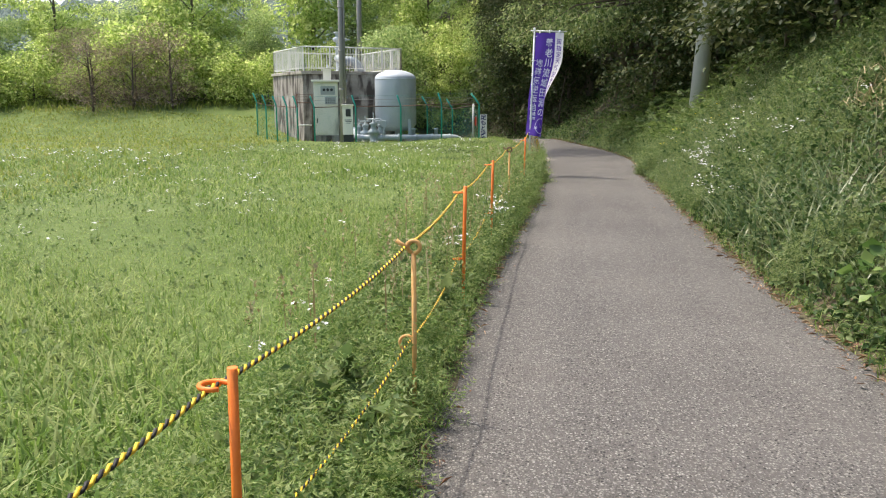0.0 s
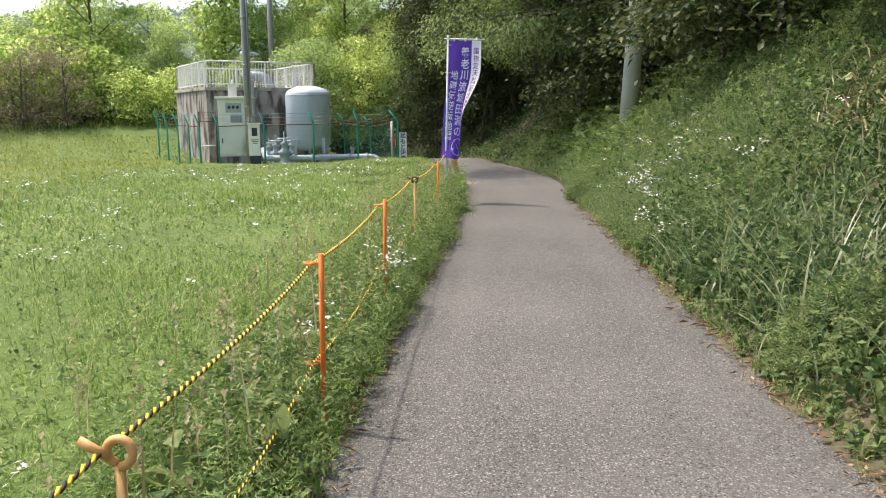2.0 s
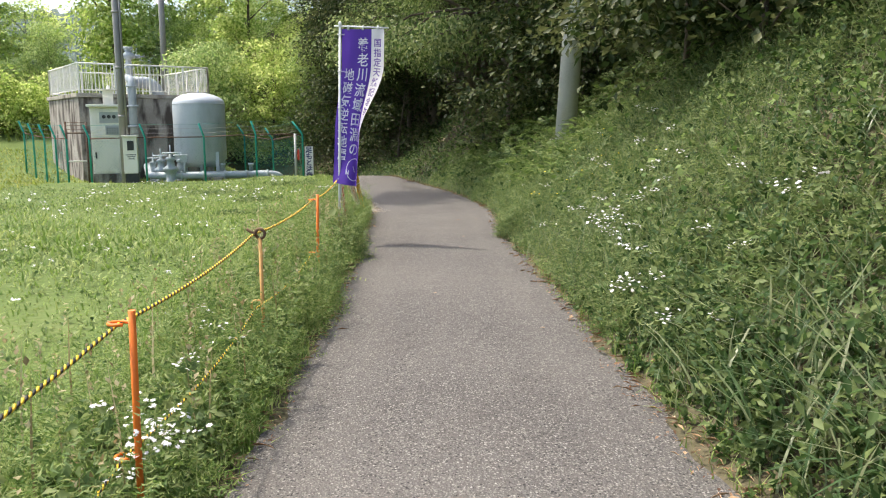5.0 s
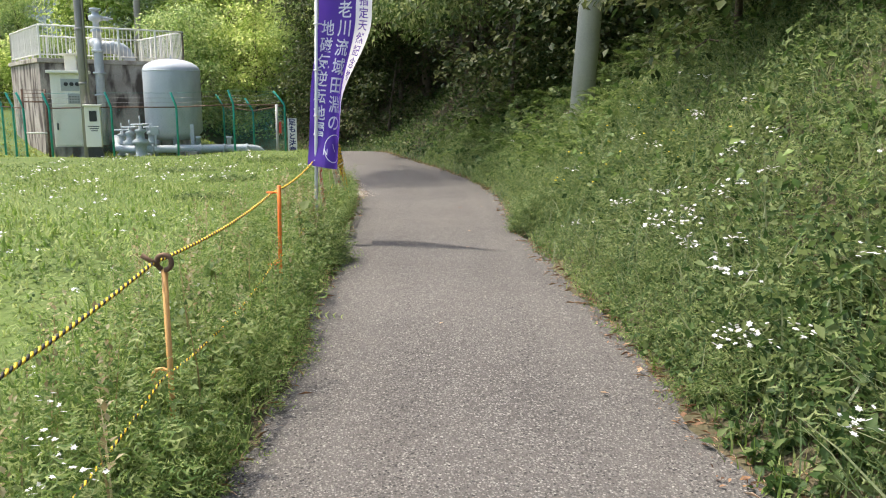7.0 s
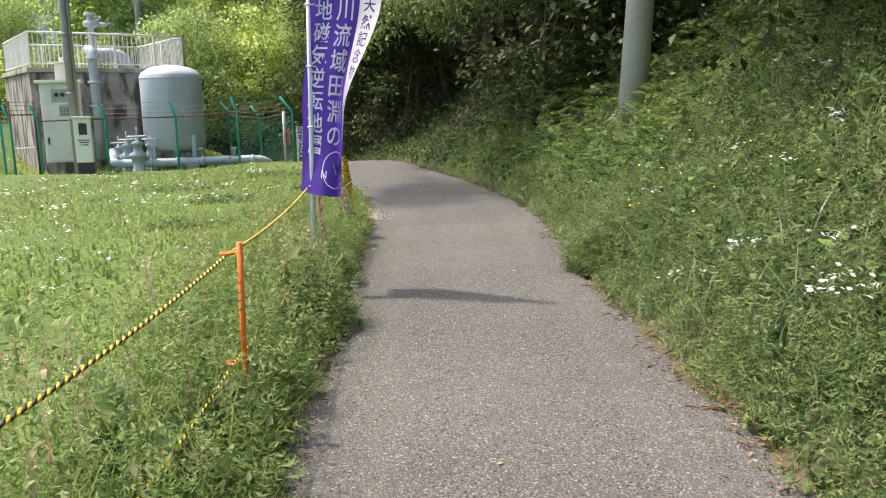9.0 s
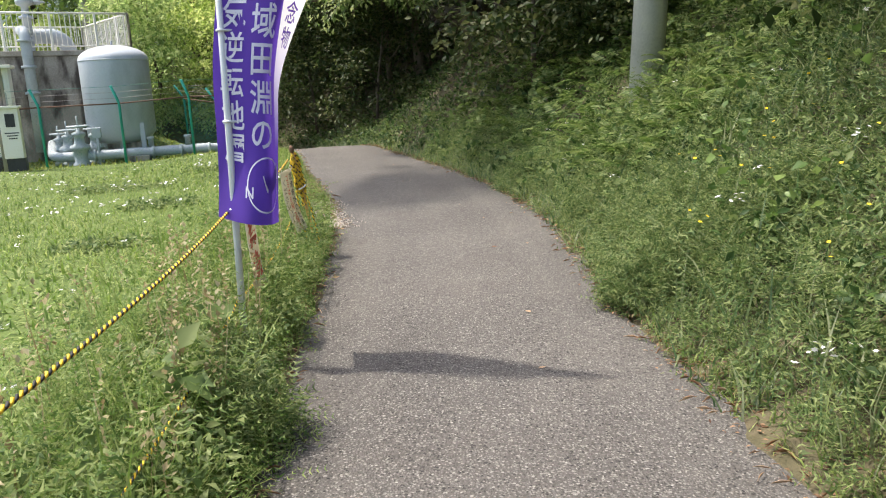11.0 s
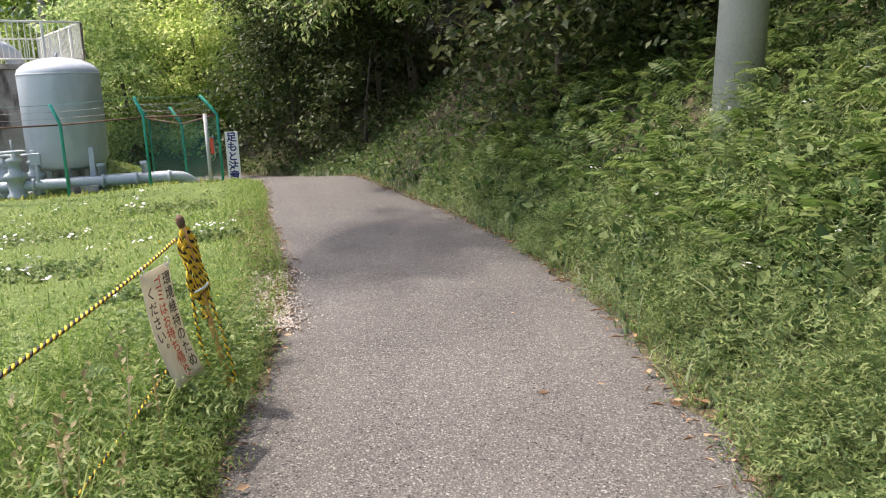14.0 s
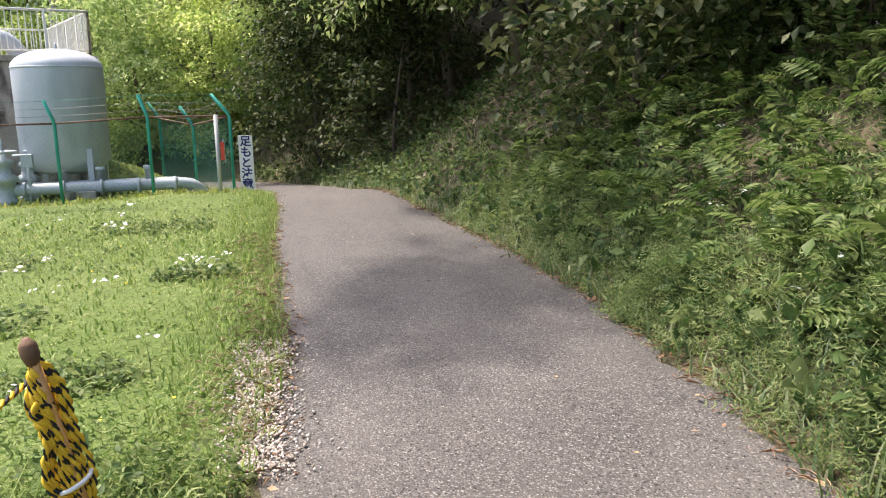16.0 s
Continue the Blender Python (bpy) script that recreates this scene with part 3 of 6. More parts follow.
def pressure_tank():
    t = thing("pressure_tank", pose(-1.72, 29.0, 0.0), "pale blue-grey steel pressure tank with a domed top", "tank")
    r = 0.745
    prof = [(0.05, 0.06), (0.4, 0.08), (0.62, 0.16), (r, 0.32), (r, 1.93)] + [(r * math.cos(a), 1.93 + 0.32 * math.sin(a)) for a in np.linspace(0.12, 1.5, 9)]
    part("shell", lathe(prof, 56), M_TANK, t)
    part("seam", lathe([(r + 0.001, 1.905), (r + 0.008, 1.915), (r + 0.008, 1.93), (r + 0.001, 1.94)], 56), M_TANK, t)
    part("lug", tube([(0, -0.03, 2.22), (0, -0.03, 2.32), (0, 0.03, 2.34), (0, 0.06, 2.22)], 0.018, 6), M_TANK, t)
    for k in range(4):
        a = radians(45 + 90 * k)
        c = (0.735 * math.cos(a), 0.735 * math.sin(a))
        part("leg", box(c[0] - 0.05, c[0] + 0.05, c[1] - 0.05, c[1] + 0.05, -0.42, 0.52, 0.008), M_TANK, t)
        part("foot_plate", box(c[0] - 0.1, c[0] + 0.1, c[1] - 0.1, c[1] + 0.1, -0.42, -0.39), M_TANK, t)


pressure_tank()


def ground_pipes():
    z = 0.12
    t = thing("water_main", pose(-2.55, 28.0, -0.24), "blue-grey water pipes with flanges lying on the ground beside the tank", "pipe")
    part("main_pipe", tube(bend_path([(-0.75, 1.2, 0.35), (-0.55, 0.25, z), (0.0, 0.0, z), (3.1, 0.32, z), (3.35, 0.5, -0.3)], 0.22), 0.10, 14), M_PIPE, t)
    part("second_pipe", tube(bend_path([(0.4, 0.4, z + 0.03), (2.9, 0.62, z + 0.03), (3.1, 0.7, -0.3)], 0.2), 0.065, 12), M_PIPE, t)
    for k, x in enumerate((0.35, 0.95, 1.55, 2.15, 2.75)):
        part("flange", tube([(x, 0.035 + 0.1 * (x - 0.35) / 1.0 * 0.8 - 0.0, z), (x + 0.05, 0.04 + 0.1 * (x - 0.35) * 0.8, z)], 0.135, 16), M_PIPE, t)
    for x in (0.9, 1.5, 2.3):
        part("stub", lathe([(0.06, 0), (0.06, 0.2), (0.08, 0.2), (0.08, 0.26)], 12, centre=(x, 0.45, 0.18)), M_TANK, t)
    part("saddle", box(1.0, 1.5, -0.02, 0.30, -0.1, 0.06, 0.01), M_CONCRETE, t, "concrete pipe saddle")


ground_pipes()


def gate_valve():
    t = thing("gate_valve", pose(-2.45, 27.98, -0.34) @ Matrix.Scale(1.4, 4), "blue-grey cast gate valve with a hand wheel", "valve", "gate valves")
    part("body", lathe([(0.13, 0.0), (0.13, 0.05), (0.10, 0.07), (0.11, 0.25), (0.15, 0.27), (0.15, 0.32), (0.08, 0.36), (0.07, 0.46), (0.1, 0.48), (0.1, 0.52), (0.035, 0.55), (0.03, 0.64)], 18), M_PIPE, t)
    w = part("hand_wheel", tube([(0.15 * math.cos(a), 0.15 * math.sin(a), 0.62) for a in np.linspace(0, 2 * math.pi, 21)], 0.016, 6, caps=False), M_PIPE, t)
    for a in (0, math.pi / 2):
        part("spoke", tube([(0.15 * math.cos(a), 0.15 * math.sin(a), 0.62), (-0.15 * math.cos(a), -0.15 * math.sin(a), 0.62)], 0.011, 6), M_PIPE, w)
    part("stem", tube([(0, 0, 0.6), (0, 0, 0.78)], 0.014, 6), M_PIPE, t)
    return t


valve = gate_valve()
copy_thing(valve, pose(-2.78, 28.4, -0.34) @ Matrix.Scale(0.9, 4))
copy_thing(valve, pose(-2.25, 28.5, -0.34) @ Matrix.Scale(0.9, 4))
copy_thing(valve, pose(-3.05, 28.75, -0.34) @ Matrix.Scale(0.8, 4))


def pressure_switch():
    t = thing("instrument_stand", pose(-2.08, 28.0, -0.34), "small grey gauge box on a steel post among the valves", "gauge")
    part("post", tube([(0, 0, 0), (0, 0, 0.75)], 0.03, 8), M_TANK, t)
    part("gauge_box", box(-0.09, 0.09, -0.05, 0.05, 0.6, 0.82, 0.01), M_TANK, t)


pressure_switch()


def cabinet():
    m = pose(-4.52, 27.95, -0.16, 0, 0, 9)
    t = thing("control_cabinet", m, "cream painted steel control cabinet with a meter window and louvred doors", "cabinet")
    w, d, h = 0.84, 0.55, 1.97
    part("plinth", box(-0.02, w + 0.02, -0.02, d + 0.02, -0.30, 0.12, 0.01), M_CONCRETE, t)
    part("body", box(0, w, 0, d, 0.12, h, 0.012), M_CABINET, t)
    part("roof", box(-0.08, w + 0.08, -0.12, d + 0.06, h, h + 0.07, 0.012), M_CABINET, t)
    lower = part("door", box(0.04, w - 0.04, -0.018, 0.0, 0.16, 1.12, 0.005), M_CABINET, t)
    upper = part("door", box(0.04, w - 0.04, -0.018, 0.0, 1.14, h - 0.05, 0.005), M_CABINET, t)
    meter = part("meter_panel", box(0.24, 0.74, -0.032, -0.019, 1.53, 1.83, 0.006), M_DIAL, upper, "grey panel with three round meters")
    part("meter_panel", box(0.38, 0.76, -0.032, -0.019, 1.20, 1.46, 0.006), M_DIAL, upper, "grey panel of small lamps and switches")
    for k in range(3):
        part("meter", tube([(0.36 + 0.13 * k, -0.033, 1.70), (0.36 + 0.13 * k, -0.048, 1.70)], 0.05, 16), M_DARK, upper, "round dark meter")
    for r in range(3):
        for k in range(5):
            part("switch", box(0.42 + 0.065 * k, 0.45 + 0.065 * k, -0.042, -0.033, 1.24 + 0.065 * r, 1.27 + 0.065 * r), M_DARK, upper)
    part("handle", box(0.08, 0.12, -0.04, -0.019, 0.55, 0.72, 0.006), M_DARK, lower, "dark handle")
    part("frame_strip", box(0.30, 0.34, -0.03, -0.019, 1.16, 1.4, 0.004), M_CABINET, upper)
    part("vent_box", box(0.35, 0.62, 0.15, 0.4, h + 0.07, h + 0.46, 0.012), M_CABINET, t)
    part("vent_cap", box(0.22, 0.75, 0.1, 0.45, h + 0.46, h + 0.50, 0.008), M_CABINET, t)
    part("beacon", lathe([(0.04, 0), (0.04, 0.07), (0.02, 0.1)], 12, centre=(0.5, 0.27, h + 0.5)), M_WHITE, t, "small white lamp")


cabinet()


def service_pole():
    t = thing("utility_pole", pose(-3.24, 25.75, -0.05), "slim grey steel utility pole with bands", "utility pole")
    part("shaft", tube([(0, 0, -0.3), (0.0, 0, 3), (-0.02, 0, 8.5)], [0.10, 0.085, 0.065], 18), M_STEELPOLE, t)
    for z in (1.55, 2.75, 4.1):
        part("band", lathe([(0.094, z), (0.104, z + 0.01), (0.104, z + 0.05), (0.094, z + 0.06)], 18), M_STEELPOLE, t)
    part("conduit", tube([(0.11, -0.07, 0.6), (0.11, -0.07, 7)], 0.025, 8), M_STEELPOLE, t)
    b = thing("meter_box", pose(-3.22, 25.5, -0.04, 0, 0, 5), "cream steel meter box with a small dark window", "meter box")
    part("plinth", box(0.02, 0.34, 0.02, 0.22, -0.1, 0.14, 0.01), M_DARK, b)
    part("case", box(0, 0.33, 0, 0.2, 0.14, 1.06, 0.012), M_CABINET, b)
    part("cap", box(-0.03, 0.36, -0.04, 0.22, 1.06, 1.10, 0.008), M_CABINET, b)
    part("window", box(0.10, 0.26, -0.012, -0.001, 0.72, 0.96, 0.004), M_DARK, b, "dark meter window")
    for k in range(3):
        part("notice_line", box(0.06 + 0.03 * k, 0.30 - 0.02 * k, -0.004, -0.001, 0.60 - 0.05 * k, 0.62 - 0.05 * k), M_DARK, b)


service_pole()


def back_pole():
    t = thing("utility_pole", pose(-3.9, 37.6, float(land(-3.9, 37.6)[0])), "pale concrete utility pole standing behind the water tank", "utility pole")
    part("shaft", tube([(0, 0, -0.5), (0.05, 0, 9)], [0.13, 0.10], 16), M_STEELPOLE, t)


back_pole()


def cables():
    """Two thin wires slung from the slim pole to the pole behind the tank."""
    for dz, sag in ((0.0, 0.35), (-0.45, 0.5)):
        a, b = Vector((-3.26, 25.75, 7.0 + dz)), Vector((-3.85, 37.6, 8.6 + dz))
        pts = []
        for k in range(25):
            f = k / 24
            p = a.lerp(b, f)
            p.z -= sag * 4 * f * (1 - f)
            pts.append(p)
        t = thing("cable", pose(0, 0, 0), "thin black overhead wire slung between two poles", "cable", "overhead wires")
        part("wire", tube(pts, 0.009, 5), M_DARK, t)


cables()


def fence():
    """The green mesh fence round the station: bent posts, a top wire rail, barbed wires and woven wire."""
    front = [(1.26, 27.72), (-0.05, 27.62), (-1.46, 27.5), (-3.0, 27.35), (-4.40, 27.2)]
    side = [(-4.98, 27.2), (-5.55, 28.3), (-6.15, 29.4), (-6.8, 30.6), (-7.45, 31.9)]
    right = [(1.26, 27.72), (0.36, 30.2), (-0.65, 32.7)]
    t = thing("mesh_fence", pose(0, 0, 0), "green steel posts with chain-link mesh and three strands of barbed wire", "fence")
    tops = {}
    for run, (pts, out) in enumerate(((front, (-0.25, -0.8)), (side, (-0.75, -0.4)), (right, (0.75, 0.2)))):
        for k, (x, y) in enumerate(pts):
            z = float(land(x, y)[0])
            ht = 1.30
            lean = (-0.32, 0.0) if run == 0 and k == 0 else (-0.13, -0.05)
            if run == 2:
                lean = (-0.25, 0.0)
            tip = Vector((x + lean[0] * 0.9, y + lean[1], z + ht + 0.37))
            tops[(run, k)] = (Vector((x, y, z + ht)), tip, z)
            if run == 2 and k == 0:
                continue
            part("post", tube([(x, y, z - 0.2), (x, y, z + ht - 0.03), (x + lean[0] * 0.1, y, z + ht + 0.05), tip], 0.028, 8), M_GREEN, t)
        ends = [tops[(run, k)] for k in range(len(pts))]
        for a, b in zip(ends, ends[1:]):
            part("top_rail", tube([a[0], b[0]], 0.016, 6), M_RUST, t, "thin weathered top rail")
            for f in (0.3, 0.62, 0.95):
                part("barbed_wire", tube([a[0].lerp(a[1], f), b[0].lerp(b[1], f)], 0.0035, 5), M_STEELPOLE if f < 0.9 else M_MESH, t)
            bm = bmesh.new()
            low_a, low_b = Vector((a[0].x, a[0].y, a[2] + 0.03)), Vector((b[0].x, b[0].y, b[2] + 0.03))
            high_a, high_b = a[0] - Vector((0, 0, 0.03)), b[0] - Vector((0, 0, 0.03))
            ln, ht2 = (low_b - low_a).length, 1.24
            for s in range(-int(ht2 / 0.085), int(ln / 0.085) + 1):
                for way in (1, -1):
                    u0, u1 = s * 0.085, s * 0.085 + ht2
                    v0, v1 = 0.0, 1.0
                    if u0 < 0:
                        v0, u0 = -u0 / ht2, 0
                    if u1 > ln:
                        v1, u1 = v0 + (ln - u0) / ht2, ln
                    if v1 - v0 < 0.05:
                        continue
                    if way < 0:
                        u0, u1 = ln - u0, ln - u1
                    p = low_a.lerp(low_b, u0 / ln).lerp(high_a.lerp(high_b, u0 / ln), v0)
                    q = low_a.lerp(low_b, u1 / ln).lerp(high_a.lerp(high_b, u1 / ln), v1)
                    tube([p, q], 0.0010, 3, bm, caps=False)
            part("wire_mesh", bm, M_MESH, t)
    # the gate: a rusty frame with barbed wire above
    g = thing("gate", pose(-4.98, 27.2, float(land(-4.98, 27.2)[0])), "green and rust-brown mesh gate with a barbed wire top", "gate")
    for x, y in ((0, 0), (0.52, 0.0)):
        part("gate_post", tube([(x, y, -0.1), (x, y, 1.75)], 0.026, 8), M_RUST, g)
    for z in (0.08, 0.7, 1.45):
        part("crossbar", tube([(0, 0, z), (0.52, 0.0, z)], 0.018, 6), M_RAIL if z == 0.7 else M_RUST, g)
    for z in (1.55, 1.65, 1.73):
        part("barbed_wire", tube([(0, 0, z), (0.52, 0.0, z)], 0.006, 5), M_RUST, g)
    p = thing("short_post", pose(1.05, 27.5, float(land(1.05, 27.5)[0])), "short grey steel post with a red tag hung on it", "post")
    part("shaft", tube([(0, 0, -0.1), (0, 0, 1.3)], 0.035, 10), M_POLE, p)
    part("tag", box(0.05, 0.11, -0.05, -0.03, 0.55, 0.85, 0.005), M_RED, p, "red metal tag")
    part("bracket", tube([(0.02, -0.02, 0.80), (0.10, -0.03, 0.9), (0.12, -0.03, 0.5)], 0.012, 6), M_POLE, p)


fence()


# ---- words as flat meshes ----
def words(text, size, heavy=0.012):
    """The outline mesh of a character: verts and triangles in the plane, centred, size high."""
    cu = bpy.data.curves.new("glyph", "FONT")
    cu.body, cu.size, cu.align_x, cu.align_y = text, size, "CENTER", "CENTER"
    cu.resolution_u, cu.offset = 3, size * heavy
    ob = bpy.data.objects.new("glyph", cu)
    scene.collection.objects.link(ob)
    bpy.context.view_layer.update()
    me = bpy.data.meshes.new_from_object(ob.evaluated_get(bpy.context.evaluated_depsgraph_get()))
    bm = bmesh.new()
    bm.from_mesh(me)
    bmesh.ops.triangulate(bm, faces=bm.faces[:])
    bmesh.ops.subdivide_edges(bm, edges=[e for e in bm.edges if e.calc_length() > size * 0.3], cuts=1)
    bmesh.ops.triangulate(bm, faces=bm.faces[:])
    bm.verts.index_update()
    v = np.array([x.co[:2] for x in bm.verts]) if len(bm.verts) else np.zeros((0, 2))
    f = np.array([[x.index for x in p.verts] for p in bm.faces]) if len(bm.faces) else np.zeros((0, 3), int)
    bm.free()
    bpy.data.objects.remove(ob)
    bpy.data.curves.remove(cu)
    bpy.data.meshes.remove(me)
    if len(v):
        v = v - (v.max(0) + v.min(0)) / 2
    return v, f


def column(text, x, top, step, size, stretch=1.0, heavy=0.012):
    """A column of characters, read downwards: flat verts and triangles."""
    vs, fs, at = [], [], 0
    for k, c in enumerate(text):
        v, f = words(c, size, heavy)
        if c in "。":
            v = v + (size * 0.3, size * 0.3)
        if len(v):
            vs.append(v * (stretch, 1) + (x, top - (k + 0.5) * step))
            fs.append(f + at)
            at += len(v)
    return np.concatenate(vs), np.concatenate(fs)


def ringband(cx, cy, r, w, n=40, a0=0.0, a1=2 * math.pi):
    a = np.linspace(a0, a1, n)
    v = np.concatenate([np.stack([cx + (r - w) * np.cos(a), cy + (r - w) * np.sin(a)], -1), np.stack([cx + r * np.cos(a), cy + r * np.sin(a)], -1)])
    f = []
    for k in range(n - 1):
        f += [(k, n + k, n + k + 1), (k, n + k + 1, k + 1)]
    return v, np.array(f)


# ---- the banner ----
FLAG_W, FLAG_H = 0.535, 1.64
CLOTH = 0.455


def flag_at(u, v):
    """A place on the hanging cloth: u across from the pole (0..1), v down (0..1)."""
    u, v = np.asarray(u, float), np.asarray(v, float)
    low = smooth01((v - 0.22) / 0.45)
    turn = 0.5 * ((u - 0.60) + np.sqrt((u - 0.60) ** 2 + 0.010))
    x = 0.02 + CLOTH * (u - 1.2 * low * turn) - 0.05 * v * v - 0.05 * low
    y = 0.05 * np.sin(u * 6.4 + v * 2.2) * (0.4 + 0.6 * v) + 0.46 * low * turn + 0.03 * np.sin(v * 9 + u * 3) * v - 0.03 * low
    z = 2.33 - FLAG_H * v - 0.05 * u * v
    return np.stack([x, y, z], -1)


def flag_cloth():
    m = material("violet_banner_cloth", [(0.10, 0.045, 0.36), (0.125, 0.06, 0.42)], 0.75, 2, 400, 0.15, depth=0.001, through=0.45)
    n, link = m.node_tree.nodes, m.node_tree.links.new
    uv = n.new("ShaderNodeUVMap")
    uv.uv_map = "cloth"
    sep = n.new("ShaderNodeSeparateXYZ")
    link(uv.outputs[0], sep.inputs[0])
    inside = n.new("ShaderNodeMath")
    inside.operation = "GREATER_THAN"
    inside.inputs[1].default_value = 0.71
    link(sep.outputs[0], inside.inputs[0])
    fade = n.new("ShaderNodeMapRange")
    fade.inputs["From Min"].default_value, fade.inputs["From Max"].default_value = 0.80, 0.50
    link(sep.outputs[1], fade.inputs["Value"])
    both = n.new("ShaderNodeMath")
    both.operation = "MULTIPLY"
    link(inside.outputs[0], both.inputs[0])
    link(fade.outputs[0], both.inputs[1])
    b = n["Principled BSDF"]
    old = b.inputs["Base Color"].links[0].from_socket
    mx = n.new("ShaderNodeMix")
    mx.data_type = "RGBA"
    link(both.outputs[0], mx.inputs["Factor"])
    link(old, mx.inputs["A"])
    mx.inputs["B"].default_value = (0.80, 0.78, 0.84, 1)
    link(mx.outputs["Result"], b.inputs["Base Color"])
    link(mx.outputs["Result"], n["Translucent BSDF"].inputs["Color"])
    return m


def banner():
    t = thing("banner", pose(1.43, 13.12, 0.0, -1.5, 1.0, -13), "violet upright banner with white lettering on a white plastic pole", "banner")
    us, vs = np.meshgrid(np.linspace(0, 1, 25), np.linspace(0, 1, 49))
    idx = np.arange(us.size).reshape(us.shape)
    quads = np.stack([idx[:-1, :-1], idx[1:, :-1], idx[1:, 1:], idx[:-1, 1:]], -1).reshape(-1, 4)
    me = mesh_of("cloth", flag_at(us, vs).reshape(-1, 3), quads, flag_cloth(), True)
    lay = me.uv_layers.new(name="cloth")
    co = np.stack([us, vs], -1).reshape(-1, 2)[quads.ravel()]
    lay.data.foreach_set("uv", co.astype(np.float32).ravel())
    cloth = part("cloth", me, None, t)

    def lay_on(flat, mat, name, label):
        v, f = flat
        p = flag_at(v[:, 0] / FLAG_W, -v[:, 1] / FLAG_H)
        p[:, 0] += 0.002
        p[:, 1] -= 0.006
        part(name, mesh_of(name, p, f, mat, False), mat, cloth, label)

    lay_on(column("養老川流域田淵の", 0.27, -0.08, 0.157, 0.15), M_PRINT, "lettering", "white lettering 養老川流域田淵の")
    lay_on(column("地磁気逆転地層", 0.10, -0.40, 0.142, 0.135), M_PRINT, "lettering", "white lettering 地磁気逆転地層")
    lay_on(column("国指定天然記念物", 0.455, -0.09, 0.10, 0.092), M_VIOLET_PRINT, "lettering", "violet lettering 国指定天然記念物")
    lay_on(ringband(0.30, -1.47, 0.12, 0.007), M_PRINT, "ring", "white compass ring")
    a = radians(24)
    quad = np.array([(-0.02, -0.038), (0.13, -0.038), (0.13, 0.038), (-0.02, 0.038)]) @ np.array([[math.cos(a), math.sin(a)], [-math.sin(a), math.cos(a)]]) + (0.305, -1.46)
    lay_on((quad, np.array([(0, 1, 2), (0, 2, 3)])), M_PRINT, "needle", "white half of a compass needle")
    v, f = words("S", 0.07)
    p = flag_at((v[:, 0] + 0.395) / FLAG_W, (1.42 - v[:, 1]) / FLAG_H)
    p[:, 1] -= 0.008
    part("needle_letter", mesh_of("needle_letter", p, f, M_VIOLET_PRINT), M_VIOLET_PRINT, cloth, "letter S")
    v, f = words("N", 0.07)
    p = flag_at((v[:, 0] + 0.20) / FLAG_W, (1.505 - v[:, 1]) / FLAG_H)
    p[:, 1] -= 0.008
    part("needle_letter", mesh_of("needle_letter", p, f, M_PRINT), M_PRINT, cloth, "letter N")
    part("pole", tube([(0, 0, -0.15), (0, 0, 1.2), (0.0, 0, 2.39)], [0.017, 0.015, 0.012], 10), M_PVC, t)
    part("crossbar", tube([(-0.06, 0, 2.36), (CLOTH + 0.07, 0.0, 2.345)], 0.008, 8), M_PVC, t)
    part("cap", lathe([(0.018, 2.35), (0.018, 2.39), (0.012, 2.405)], 10), M_PVC, t)
    for k in range(5):
        z = 2.33 - 0.06 - k * FLAG_H * 0.235
        part("loop", tube([(0.02 * math.cos(a), 0.02 * math.sin(a), z) for a in np.linspace(0, 2 * math.pi, 9)] + [(0.05, 0, z)], 0.006, 5), M_PVC, t)
    for u in (0.15, 0.5, 0.85):
        q = flag_at(u, 0.0)
        part("loop", tube([(q[0], 0, 2.365), (q[0], q[1], 2.32)], 0.012, 6), M_PVC, t)


banner()


def notice():
    t = thing("caution_sign", pose(1.45, 28.5, float(land(1.45, 28.5)[0]) - 0.02, 0, 0, -3), "narrow white upright sign lettered 足もと注意 in navy", "sign")
    part("board", box(-0.125, 0.125, -0.012, 0.012, 0.05, 1.03, 0.003), M_WHITE, t)
    part("stake", box(-0.02, 0.02, 0.012, 0.04, -0.2, 1.0), M_BARK, t)
    v, f = column("足もと注意", 0, 1.02, 0.19, 0.2, 1.0, 0.028)
    part("lettering", mesh_of("lettering", np.stack([v[:, 0], np.full(len(v), -0.015), v[:, 1]], -1), f, M_NAVY), M_NAVY, t, "navy lettering 足もと注意")


notice()

# ---- rope line ----
STAKES = [(-0.92, -0.55), (-0.44, 1.52), (-0.12, 3.15), (0.13, 4.96), (0.43, 6.95), (0.75, 8.91), (1.12, 10.87), (1.45, 13.14), (1.77, 15.39)]


def stake(mat, lean, label):
    t = thing("rope_stake", pose(0, 0, 0), label, "stake", "stakes along the path")
    part("rod", tube([(0, 0, -0.25), (lean * 0.5, 0, 0.4), (lean, 0, 0.745)], 0.0115, 8), mat, t)
    for z in (0.70, 0.27):
        ring = [(-0.035 + lean * z / 0.8 + 0.035 * math.cos(a), 0.03 * math.sin(a), z + 0.008 * a / 6) for a in np.linspace(0.2, 5.2, 12)]
        part("rope_loop", tube(ring, 0.006, 6), mat, t)
    return t


